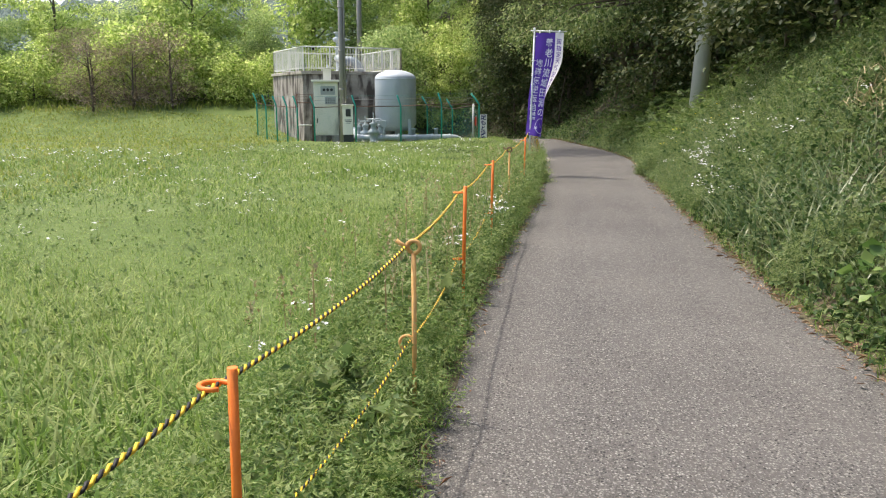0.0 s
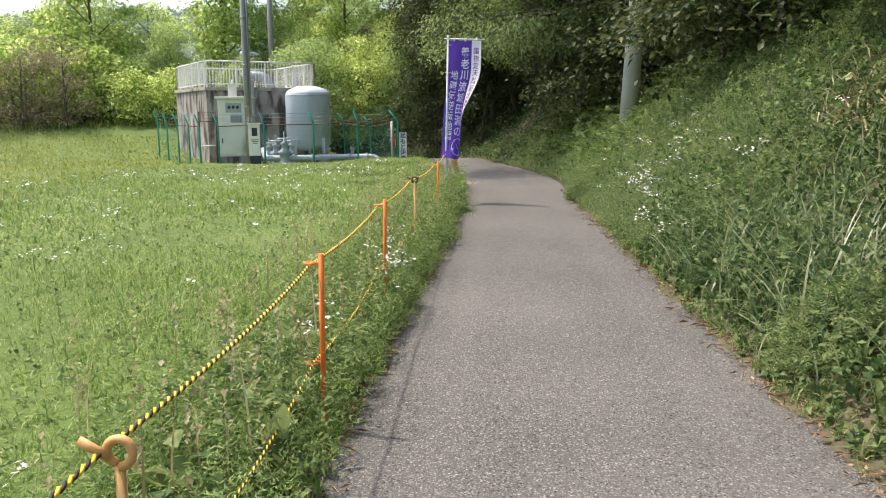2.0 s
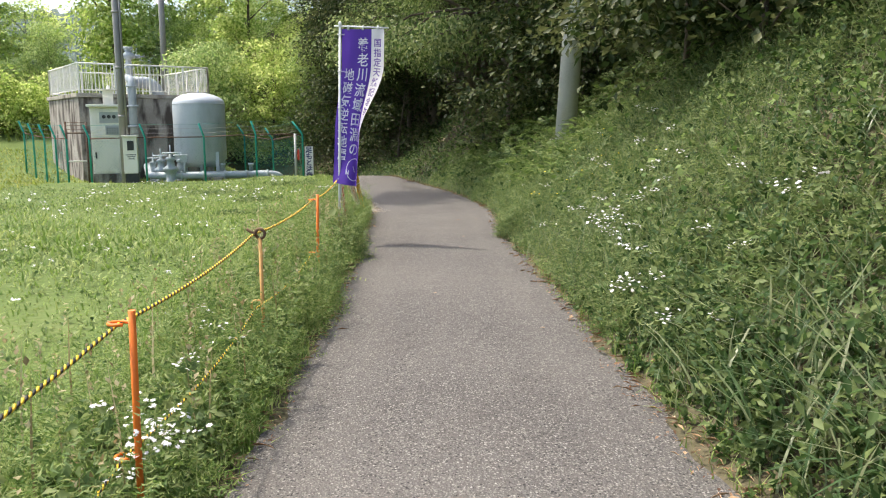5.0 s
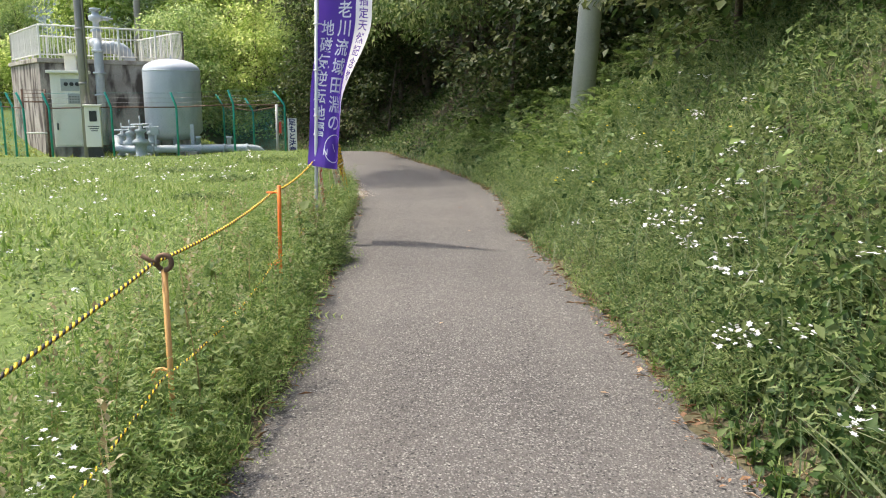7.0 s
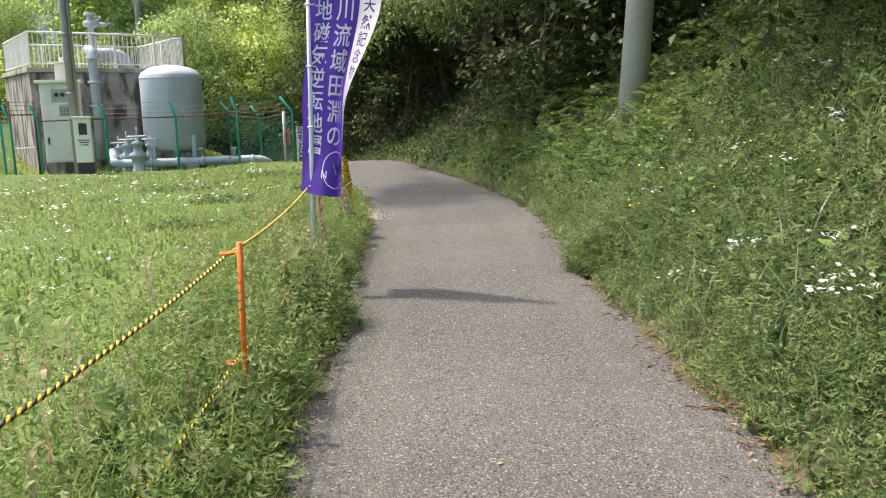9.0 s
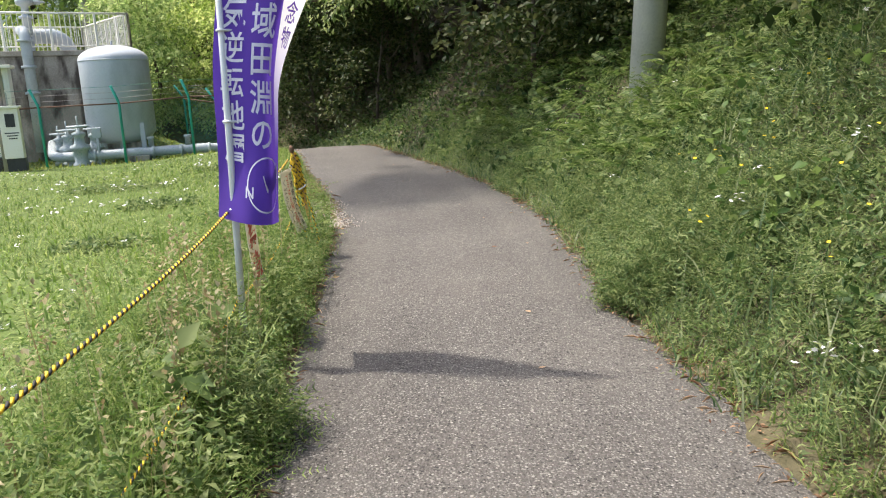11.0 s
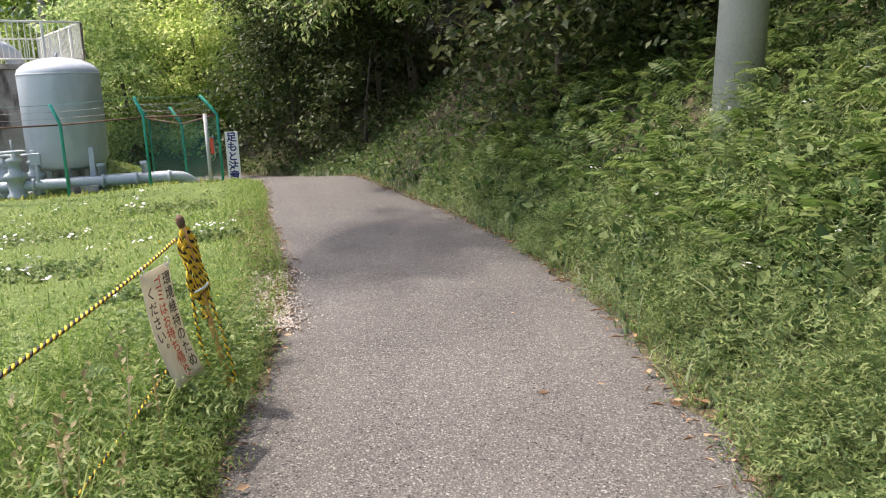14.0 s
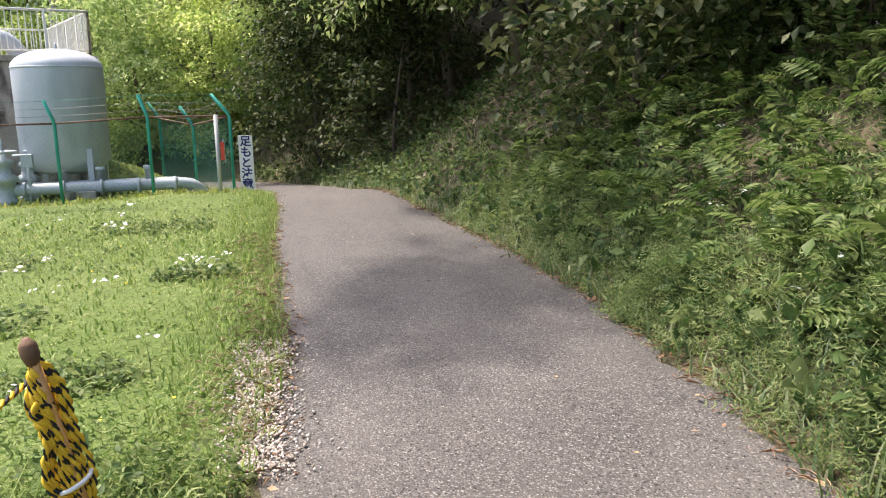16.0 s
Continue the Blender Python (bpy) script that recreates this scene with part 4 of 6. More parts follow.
def knot_stake(mat, head, label):
    t = thing("rope_stake", pose(0, 0, 0), label, "stake", "stakes along the path")
    part("rod", tube([(0, 0, -0.25), (0, 0, 0.675)], 0.0105, 8), mat, t)
    ring = [(0.026 * math.cos(a), 0.01 * a / 6, 0.70 + 0.026 * math.sin(a)) for a in np.linspace(-1.5, 4.4, 16)]
    part("rope_loop", tube(ring, 0.009, 8), head, t)
    part("arm", tube([(-0.02, 0.0, 0.69), (-0.07, -0.01, 0.728)], 0.009, 8), head, t)
    low = [(-0.03 + 0.032 * math.cos(a), 0.0, 0.29 + 0.032 * math.sin(a)) for a in np.linspace(-0.3, 4.2, 12)]
    part("rope_loop", tube(low, 0.007, 6), mat, t)
    return t


def put_stakes():
    orange = stake(M_ORANGE, 0.012, "orange painted steel rope stake with two rope loops")
    tan = knot_stake(M_TANSTAKE, M_TANSTAKE, "faded tan steel rope stake with a curled head")
    dark = knot_stake(M_TANSTAKE, M_BROWNSTAKE, "tan steel rope stake with a dark rusty curled head")
    plan = [orange, orange, tan, orange, orange, dark, orange]
    used = set()
    for (x, y), src in zip(STAKES, plan):
        m = pose(x, y, float(land(x, y)[0]) - (0.15 if y > 13 else 0), 0, 0, -8)
        if src in used:
            copy_thing(src, m)
        else:
            src.matrix_basis = m
            used.add(src)


put_stakes()


def rope(name, points, sag, radius, label, twist=0.038, group=""):
    """A two-coloured twisted rope: yellow and black strands laid round the line."""
    line = []
    for a, b in zip(points, points[1:]):
        a, b = Vector(a), Vector(b)
        n = max(2, int((b - a).length / 0.007))
        for k in range(n):
            f = k / n
            p = a.lerp(b, f)
            p.z -= sag * 4 * f * (1 - f)
            line.append(p)
    line.append(Vector(points[-1]))
    t = thing(name, pose(0, 0, 0), label, "rope", group)
    pts = np.array([p[:] for p in line])
    d = np.gradient(pts, axis=0)
    d /= np.linalg.norm(d, axis=1)[:, None] + 1e-9
    side = np.cross(d, (0.13, 0.2, 1.0))
    side /= np.linalg.norm(side, axis=1)[:, None] + 1e-9
    up = np.cross(side, d)
    s = np.r_[0, np.cumsum(np.linalg.norm(np.diff(pts, axis=0), axis=1))]
    for k, (mat, nm) in enumerate(((M_ROPE_Y, "yellow_strand"), (M_ROPE_K, "black_strand"))):
        sets = []
        ph = 2 * math.pi * s / twist + k * math.pi
        c = pts + (side * np.cos(ph)[:, None] + up * np.sin(ph)[:, None]) * radius * 0.5
        ang = np.arange(5) * 2 * math.pi / 5
        v = c[:, None] + (side[:, None] * np.cos(ang)[None, :, None] + up[:, None] * np.sin(ang)[None, :, None]) * radius * (0.62 if k == 0 else 0.60)
        n = len(c)
        i, j = np.meshgrid(np.arange(n - 1), np.arange(5), indexing="ij")
        q = np.stack([i * 5 + j, i * 5 + (j + 1) % 5, (i + 1) * 5 + (j + 1) % 5, (i + 1) * 5 + j], -1).reshape(-1, 4)
        part(nm, mesh_of(nm, v.reshape(-1, 3), q, mat, True), mat, t)
    return t


def rope_heads(z):
    return [(x - 0.035, y, float(land(x, y)[0]) + z) for x, y in STAKES]


rope("rope", rope_heads(0.70), 0.03, 0.0068, "yellow and black twisted rope strung between the stakes")
rope("rope", rope_heads(0.28), 0.05, 0.0055, "thinner yellow and black rope strung low between the stakes")


def bundle():
    x, y = STAKES[-1]
    t = thing("rope_bundle", pose(x + 0.11, y, 0.02, 3, -9, 10), "spare yellow and black rope wound round a rusty stake", "rope bundle")
    part("stake", tube([(0.02, 0, -0.2), (0.01, 0, 0.4), (0, 0, 0.80)], 0.012, 8), M_TANSTAKE, t, "faded orange stake")
    part("stake_head", lathe([(0.012, 0.76), (0.018, 0.78), (0.017, 0.80), (0.006, 0.815)], 12), M_BROWNSTAKE, t)
    part("tie", tube([(0.036 * math.cos(a) + 0.004, 0.032 * math.sin(a), 0.50 + 0.01 * math.cos(a)) for a in np.linspace(0, 2 * math.pi, 15)], 0.005, 5), M_WHITE, t, "white cable tie")
    for k in range(12):
        a0 = k * 2.1
        lo = 0.42 + 0.06 * math.sin(k * 2.1)
        wide = 0.020 + 0.014 * math.sin(k * 1.3) ** 2
        top, off = 0.785 - 0.05 * (k % 3), 0.012 * math.sin(k * 4.1)
        pts = []
        for f in np.linspace(0, 2 * math.pi, 40):
            zz = (top + lo) / 2 + (top - lo) / 2 * math.cos(f)
            bulge = max(0.0, math.sin(math.pi * (0.80 - zz) / (0.80 - lo + 0.05))) * (0.011 + 0.007 * math.sin(k * 3.3)) + 0.005
            pts.append(((wide * math.sin(f) * 0.6 + bulge * math.cos(a0) + off * math.sin(5 * f) + 0.02 * (0.6 - zz)), bulge * math.sin(a0) + 0.012 * math.sin(f), zz))
        strand_pair(t, pts, 0.0066)
    strand_pair(t, [(-0.03, 0.0, 0.5), (-0.05, 0, 0.3), (-0.04, 0, 0.1), (0.02, 0.01, 0.02), (0.05, 0.01, 0.08), (0.045, 0, 0.3), (0.03, 0, 0.45)], 0.0075)


def strand_pair(t, pts, radius):
    """Two twisted strands along a smooth path, as parts of a thing."""
    p = np.array(pts, float)
    s = np.r_[0, np.cumsum(np.linalg.norm(np.diff(p, axis=0), axis=1))]
    n = max(8, int(s[-1] / 0.007))
    q = np.stack([np.interp(np.linspace(0, s[-1], n), s, p[:, k]) for k in range(3)], -1)
    for _ in range(2):
        q[1:-1] = (q[:-2] + q[1:-1] + q[2:]) / 3
    d = np.gradient(q, axis=0)
    d /= np.linalg.norm(d, axis=1)[:, None] + 1e-9
    side = np.cross(d, (0.31, 0.9, 0.2))
    side /= np.linalg.norm(side, axis=1)[:, None] + 1e-9
    up = np.cross(side, d)
    l = np.linspace(0, s[-1], n)
    for k, (mat, nm) in enumerate(((M_ROPE_Y, "yellow_strand"), (M_ROPE_K, "black_strand"))):
        ph = 2 * math.pi * l / 0.042 + k * math.pi
        c = q + (side * np.cos(ph)[:, None] + up * np.sin(ph)[:, None]) * radius * 0.5
        ang = np.arange(5) * 2 * math.pi / 5
        v = c[:, None] + (side[:, None] * np.cos(ang)[None, :, None] + up[:, None] * np.sin(ang)[None, :, None]) * radius * (0.74 if k == 0 else 0.42)
        i, j = np.meshgrid(np.arange(n - 1), np.arange(5), indexing="ij")
        f = np.stack([i * 5 + j, i * 5 + (j + 1) % 5, (i + 1) * 5 + (j + 1) % 5, (i + 1) * 5 + j], -1).reshape(-1, 4)
        part(nm, mesh_of(nm, v.reshape(-1, 3), f, mat, True), mat, t)


bundle()


def plate_at(u, v, w, h, curl):
    """A place on a thin curled plate hung by its top edge: u across, v down, in metres."""
    u, v = np.asarray(u, float), np.asarray(v, float)
    f = np.clip(v / h, 0, 1)
    return np.stack([u + 0.02 * f, -curl * f ** 2.5 + 0.01 * np.sin(u * 12), -v + curl * 0.25 * f ** 3], -1)


def hung_plate(name, m, w, h, curl, label):
    t = thing(name, m, label, "sign")
    us, vs = np.meshgrid(np.linspace(-w / 2, w / 2, 9), np.linspace(0, h, 21))
    front = plate_at(us, vs, w, h, curl).reshape(-1, 3)
    n = len(front)
    idx = np.arange(n).reshape(us.shape)
    q = np.stack([idx[:-1, :-1], idx[1:, :-1], idx[1:, 1:], idx[:-1, 1:]], -1).reshape(-1, 4)
    rim = np.concatenate([idx[0], idx[1:, -1], idx[-1, -2::-1], idx[-2:0:-1, 0]])
    nxt = np.roll(rim, -1)
    v = np.concatenate([front, front + (0, 0.003, 0)])
    plate = part("plate", mesh_of("plate", v, [q, q[:, ::-1] + n, np.stack([rim, nxt, nxt + n, rim + n], -1)], M_PLATE, True), M_PLATE, t)
    for x in (-w / 2 + 0.02, w / 2 - 0.02):
        part("tie", tube([(x, 0, -0.012), (x, -0.012, 0.008), (x, 0, 0.026), (x, 0.012, 0.008), (x, 0.002, -0.012)], 0.002, 5), M_WHITE, t, "white cable tie")
    return t, plate


def lettered(flat, plate, w, h, curl, mat, label):
    v, f = flat
    p = plate_at(v[:, 0], -v[:, 1], w, h, curl) - (0, 0.003, 0)
    part("lettering", mesh_of("lettering", p, f, mat), mat, plate, label)


def rope_signs():
    a, b = Vector((STAKES[-2][0], STAKES[-2][1], 0.68)), Vector((STAKES[-1][0], STAKES[-1][1], 0.71))
    turn = math.degrees(math.atan2(b.y - a.y, b.x - a.x))
    c = a.lerp(b, 0.80)
    w, h, curl = 0.19, 0.44, 0.075
    t, plate = hung_plate("litter_sign", pose(c.x, c.y, c.z - 0.015, 0, -3, turn - 20), w, h, curl, "curled cream plastic notice with black and red lettering on the rope")
    lettered(column("環境維持のため", 0.060, -0.025, 0.055, 0.054), plate, w, h, curl, M_BLACK, "black lettering 環境維持のため")
    lettered(column("ゴミはお持ち帰り", 0.0, -0.025, 0.050, 0.052), plate, w, h, curl, M_RED, "red lettering ゴミはお持ち帰り")
    lettered(column("ください。", -0.060, -0.05, 0.055, 0.052), plate, w, h, curl, M_BLACK, "black lettering ください。")
    c = a.lerp(b, 0.14)
    w, h, curl = 0.18, 0.41, 0.02
    t, plate = hung_plate("warning_sign", pose(c.x, c.y, c.z - 0.01, 0, -2, turn - 10), w, h, curl, "cream plastic notice with bold red lettering on the rope")
    lettered(column("禁漁", 0.0, -0.04, 0.165, 0.155, 0.95, 0.03), plate, w, h, curl, M_RED, "bold red lettering 禁漁")


rope_signs()

# ---- concrete pole on the bank ----
def bank_pole():
    x, y = 5.5, 17.32
    t = thing("utility_pole", pose(x, y, float(land(x, y)[0]) - 0.1, 0, 3.0, 0), "thick pale grey concrete utility pole on the wooded bank", "utility pole")
    part("shaft", tube([(0, 0, -0.3), (0.0, 0, 5), (0.0, 0, 10.0)], [0.176, 0.16, 0.14], 28), M_POLE, t)
    for z in (3.6, 5.2):
        part("band", lathe([(0.165, z), (0.175, z + 0.01), (0.175, z + 0.05), (0.165, z + 0.06)], 24), M_STEELPOLE, t)


bank_pole()


# ---- trees ----
def crown_leaves(lobes, count, size, template, droop=0.3):
    """Leaves gathered on the shells of uneven lobes, in sprays with gaps between."""
    vol = np.array([l[3] ** 2 for l in lobes])
    pick = rng.choice(len(lobes), count // 7, p=vol / vol.sum())
    c = np.array([l[:3] for l in lobes])[pick]
    r = np.array([l[3] for l in lobes])[pick]
    d = rng.normal(size=(len(pick), 3))
    d /= np.linalg.norm(d, axis=1)[:, None]
    d[:, 2] = np.where(d[:, 2] < -0.5, -d[:, 2], d[:, 2])
    spray = c + d * (r * (0.55 + 0.5 * rng.random(len(pick)) ** 0.6))[:, None] * (1, 1, 0.75)
    at = np.repeat(spray, 7, 0) + rng.normal(size=(len(pick) * 7, 3)) * size * np.array([1.5, 1.5, 0.7])
    out = np.repeat(np.arctan2(-d[:, 0], d[:, 1]), 7)
    n = len(at)
    return strew(template, at, out + rng.normal(0, 0.9, n), rng.normal(-droop, 0.5, n), rng.normal(0, 0.6, n), size * rng.uniform(0.7, 1.3, n))


def tree(label, height, spread, mat, leaf_size, count, base=0.15, trunk=0.12, width=0.30, lobes=16, group="trees round the meadow", lean=None, lump=(0.22, 0.55), far=False):
    t = thing("tree", pose(0, 0, 0), label, "tree", group)
    bm = bmesh.new()
    bend = rng.normal(0, 0.06, 2) * height
    bend = np.array(lean) if lean else bend
    spine = [(0, 0, -0.4), (bend[0] * 0.2, bend[1] * 0.2, height * 0.3), (bend[0] * 0.6, bend[1] * 0.6, height * 0.6), (bend[0], bend[1], height * 0.92)]
    tube(spine, [trunk, trunk * 0.8, trunk * 0.5, trunk * 0.12], 9, bm)
    ls = []
    for k in range(lobes):
        f = base + (0.95 - base) * (k + rng.random()) / lobes
        a = k * 2.4 + rng.normal(0, 0.4)
        reach = spread * math.sqrt(max(0.06, 1 - ((f - 0.48) / 0.56) ** 2)) * rng.uniform(0.3, 0.9)
        p = (bend[0] * f + reach * math.cos(a), bend[1] * f + reach * math.sin(a), height * f)
        ls.append((*p, spread * rng.uniform(*lump)))
        if k % 2 == 0:
            s = (bend[0] * f * 0.8, bend[1] * f * 0.8, height * max(0.08, f - 0.16))
            m = ((s[0] + p[0]) / 2, (s[1] + p[1]) / 2, (s[2] + p[2]) / 2 + 0.1)
            tube([s, m, p], [trunk * 0.35, trunk * 0.22, trunk * 0.05], 5, bm)
    part("trunk", bm, M_BARK, t)
    v, f = crown_leaves(ls, count, leaf_size, sliver(width) if far else small_leaf(width))
    part("crown", mesh_of("crown", v, f, mat), mat, t)
    return t


def plant_tree(src, x, y, turn, size, first=set(), sink=0.0):
    m = pose(x, y, float(land(x, y)[0]) - 0.1 - sink, 0, 0, turn) @ Matrix.Scale(size, 4)
    if src in first:
        return copy_thing(src, m)
    first.add(src)
    src.matrix_basis = m
    return src


SPRING_A = tree("broadleaf tree with fresh yellow-green spring leaves", 8.0, 2.9, M_LEAF_YG, 0.205, 13000, 0.04, lobes=26, far=True)
SPRING_B = tree("slender broadleaf tree with bright new leaves", 9.5, 2.3, M_LEAF_YG, 0.20, 12000, 0.06, lobes=24, far=True)
MID_A = tree("bushy green broadleaf tree at the meadow's edge", 7.0, 3.0, M_LEAF_MID, 0.205, 13000, 0.03, lobes=26, far=True)
MID_B = tree("tall green broadleaf tree behind the water tank", 10.5, 3.2, M_LEAF_MID, 0.215, 13500, 0.06, lobes=28, far=True)
SHRUB = tree("low leafy shrub at the meadow's edge", 2.6, 1.7, M_LEAF_YG, 0.15, 4000, 0.05, 0.05)
VINE = tree("tangle of dry brown vines over a dead shrub", 3.4, 1.5, M_LEAF_GREY, 0.12, 2600, 0.05, 0.06, 0.12)
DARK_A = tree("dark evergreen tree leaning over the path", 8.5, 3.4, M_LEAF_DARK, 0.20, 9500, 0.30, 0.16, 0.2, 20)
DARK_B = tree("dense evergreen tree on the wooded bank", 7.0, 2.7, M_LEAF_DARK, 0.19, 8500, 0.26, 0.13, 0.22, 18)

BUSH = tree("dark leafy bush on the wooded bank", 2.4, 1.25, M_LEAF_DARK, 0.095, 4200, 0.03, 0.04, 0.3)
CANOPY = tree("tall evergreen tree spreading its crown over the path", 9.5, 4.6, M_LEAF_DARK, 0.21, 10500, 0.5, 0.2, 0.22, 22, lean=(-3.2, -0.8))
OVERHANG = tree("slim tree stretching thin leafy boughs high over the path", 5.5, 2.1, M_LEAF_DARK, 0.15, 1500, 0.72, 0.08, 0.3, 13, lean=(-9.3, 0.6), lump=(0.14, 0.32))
# crown stands out of view, added to block sun from slope and wood
SHADE_TREE = tree("tall evergreen tree added with an unseen high crown to shade the slope", 10.5, 2.5, M_LEAF_DARK, 0.22, 7000, 0.62, 0.18, 0.25, 16, lean=(-5.6, 0.3))
CANOPY_GREEN = tree("spreading green tree reaching over the path", 9.0, 4.4, M_LEAF_CANOPY, 0.2, 9500, 0.48, 0.17, 0.24, 22, lean=(-3.2, -0.8))
plan = [
    (CANOPY, 9.6, 25.2, 1.0), (CANOPY, 9.2, 28.6, .9), (CANOPY, 9.6, 21.5, .95), (CANOPY_GREEN, 6.5, 23.4, .72), (CANOPY_GREEN, 6.2, 26.4, .70), (CANOPY_GREEN, 5.4, 29.6, .70), (CANOPY_GREEN, 8.6, 24.6, .6), (CANOPY, 9.6, 20.0, .66),
    (BUSH, 6.3, 10, 1.2), (BUSH, 6.0, 12.4, 1.1), (BUSH, 5.8, 8.2, 1.1), (BUSH, 6.0, 14.1, 1.1), (BUSH, 5.4, 6.0, 1.1), (BUSH, 7.0, 8.8, 1.3), (BUSH, 5.3, 3.8, 1.1),
    (DARK_B, 3.4, 32.4, .75), 
    (BUSH, 5.5, 20.9, .9), (BUSH, 4.1, 28.4, 1.05), (BUSH, 6.4, 18.9, .85), (BUSH, 2.9, 31.6, 1.0), (BUSH, 6.9, 16.2, .9),
    (SHRUB, -36, 37, 1.3), (SHRUB, -32, 37.6, 1.0), (SHRUB, -28, 38, 1.25), (SHRUB, -24, 38.8, 1.2), (SHRUB, -20.2, 39.4, 1.1), (SHRUB, -16, 40.4, 1.2), (SHRUB, -12, 40.6, 1.0), (SHRUB, -8.6, 39.2, .9), (SHRUB, -38.5, 36, 1.3), (SHRUB, -14.2, 40.9, 1.4),
    (MID_A, -1.6, 36.4, .62), (SPRING_A, 0.3, 35.8, .66), (MID_B, 1.7, 35.2, .45), (DARK_B, 3.9, 31.4, .6), (MID_A, 7.6, 26.4, .42), (DARK_A, 5.0, 34.5, .9),
    # added shade casters, their crowns out of view
    (SHADE_TREE, 8.6, 25.6, 1.0), (SHADE_TREE, 8.3, 28.8, 1.0), (SHADE_TREE, 5.3, 34.8, 1.0), (SHADE_TREE, 4.2, 36.8, 1.0),
    (OVERHANG, 7.5, 19.6, .9), (OVERHANG, 7.4, 21.6, .9), (OVERHANG, 7.3, 23.8, .9),
    (SPRING_A, 1.9, 37.6, .8),
    # behind the meadow, from the far side round to the tank
    (SPRING_A, -34, 42, 0.6), (MID_A, -30, 41, 0.65), (SPRING_A, -26.5, 43, 0.806), (MID_A, -23.5, 42, 0.936), (SPRING_B, -21, 44, 0.806), (MID_A, -38, 40, 0.7),
    (SPRING_A, -18.5, 43, 0.975), (MID_A, -16, 45, 1.1), (SPRING_B, -13.5, 44, 1.04), (SPRING_A, -11, 45, 1.3), (MID_B, -9.2, 42.5, 1.1), (SPRING_B, -7, 44, 1.37),
    (MID_B, -5, 43, 1.23), (SPRING_A, -3, 42.5, 1.1), (SPRING_B, -0.8, 41, 1),
    (MID_B, -15, 50, 1.3), (SPRING_A, -24, 50, 1.17), (MID_B, -33, 50, 0.8), (SPRING_A, -41, 46, 1.1), (SPRING_A, -36, 46, 1.1), (SPRING_B, -31, 46, 1.1), (MID_A, -28, 48, 1.1), (SPRING_A, -46, 44, 1), (SPRING_A, -20, 48, 1.04), (SPRING_A, -1, 49, 1.3), 
    (SHRUB, -22, 38.5, 1), (SHRUB, -26, 37.5, 1.1), (SHRUB, -13, 39.5, 0.9), (SHRUB, -30, 36.5, 1.2), (SHRUB, -10.2, 39.5, 0.8), (SHRUB, -34, 36, 1.2), (SHRUB, -18.5, 39.5, 0.7),
    (VINE, -14.6, 37.6, 1.25), (VINE, -12.9, 38.0, 1.1), (VINE, -16.3, 37.2, 1.0), (VINE, -17, 39, 1.15), (VINE, -15.2, 39.6, 1), (VINE, -25, 37, 0.7), (VINE, -29, 35.5, 0.6),
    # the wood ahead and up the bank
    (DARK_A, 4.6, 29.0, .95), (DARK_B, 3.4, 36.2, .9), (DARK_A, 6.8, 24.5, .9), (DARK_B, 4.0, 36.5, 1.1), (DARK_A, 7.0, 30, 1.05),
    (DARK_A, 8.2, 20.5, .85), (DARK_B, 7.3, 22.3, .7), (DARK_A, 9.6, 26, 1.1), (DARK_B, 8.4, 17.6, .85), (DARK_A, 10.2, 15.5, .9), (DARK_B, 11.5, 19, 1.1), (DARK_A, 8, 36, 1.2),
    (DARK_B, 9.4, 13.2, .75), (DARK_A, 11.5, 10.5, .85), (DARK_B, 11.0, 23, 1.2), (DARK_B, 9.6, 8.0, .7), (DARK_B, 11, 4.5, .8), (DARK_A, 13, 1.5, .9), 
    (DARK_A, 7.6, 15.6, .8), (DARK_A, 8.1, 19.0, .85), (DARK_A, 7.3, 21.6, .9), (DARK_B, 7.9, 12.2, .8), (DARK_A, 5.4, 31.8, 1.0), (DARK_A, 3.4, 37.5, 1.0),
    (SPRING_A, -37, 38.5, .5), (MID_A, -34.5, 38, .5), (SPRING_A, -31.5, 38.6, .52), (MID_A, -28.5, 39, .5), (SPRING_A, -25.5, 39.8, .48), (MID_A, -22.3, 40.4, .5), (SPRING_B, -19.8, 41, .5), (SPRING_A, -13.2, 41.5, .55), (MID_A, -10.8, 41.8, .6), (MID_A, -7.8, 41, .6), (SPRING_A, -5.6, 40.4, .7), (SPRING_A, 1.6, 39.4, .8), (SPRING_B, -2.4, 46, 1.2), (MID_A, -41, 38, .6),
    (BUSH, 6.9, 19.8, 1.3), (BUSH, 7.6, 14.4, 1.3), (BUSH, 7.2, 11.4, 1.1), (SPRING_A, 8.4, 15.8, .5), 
]
for k, (src, x, y, s) in enumerate(plan):
    plant_tree(src, x, y, k * 9 % 20 - 10 if src in (CANOPY, CANOPY_GREEN, OVERHANG, SHADE_TREE) else k * 77, s * (0.94 + 0.12 * math.sin(k * 1.7)))


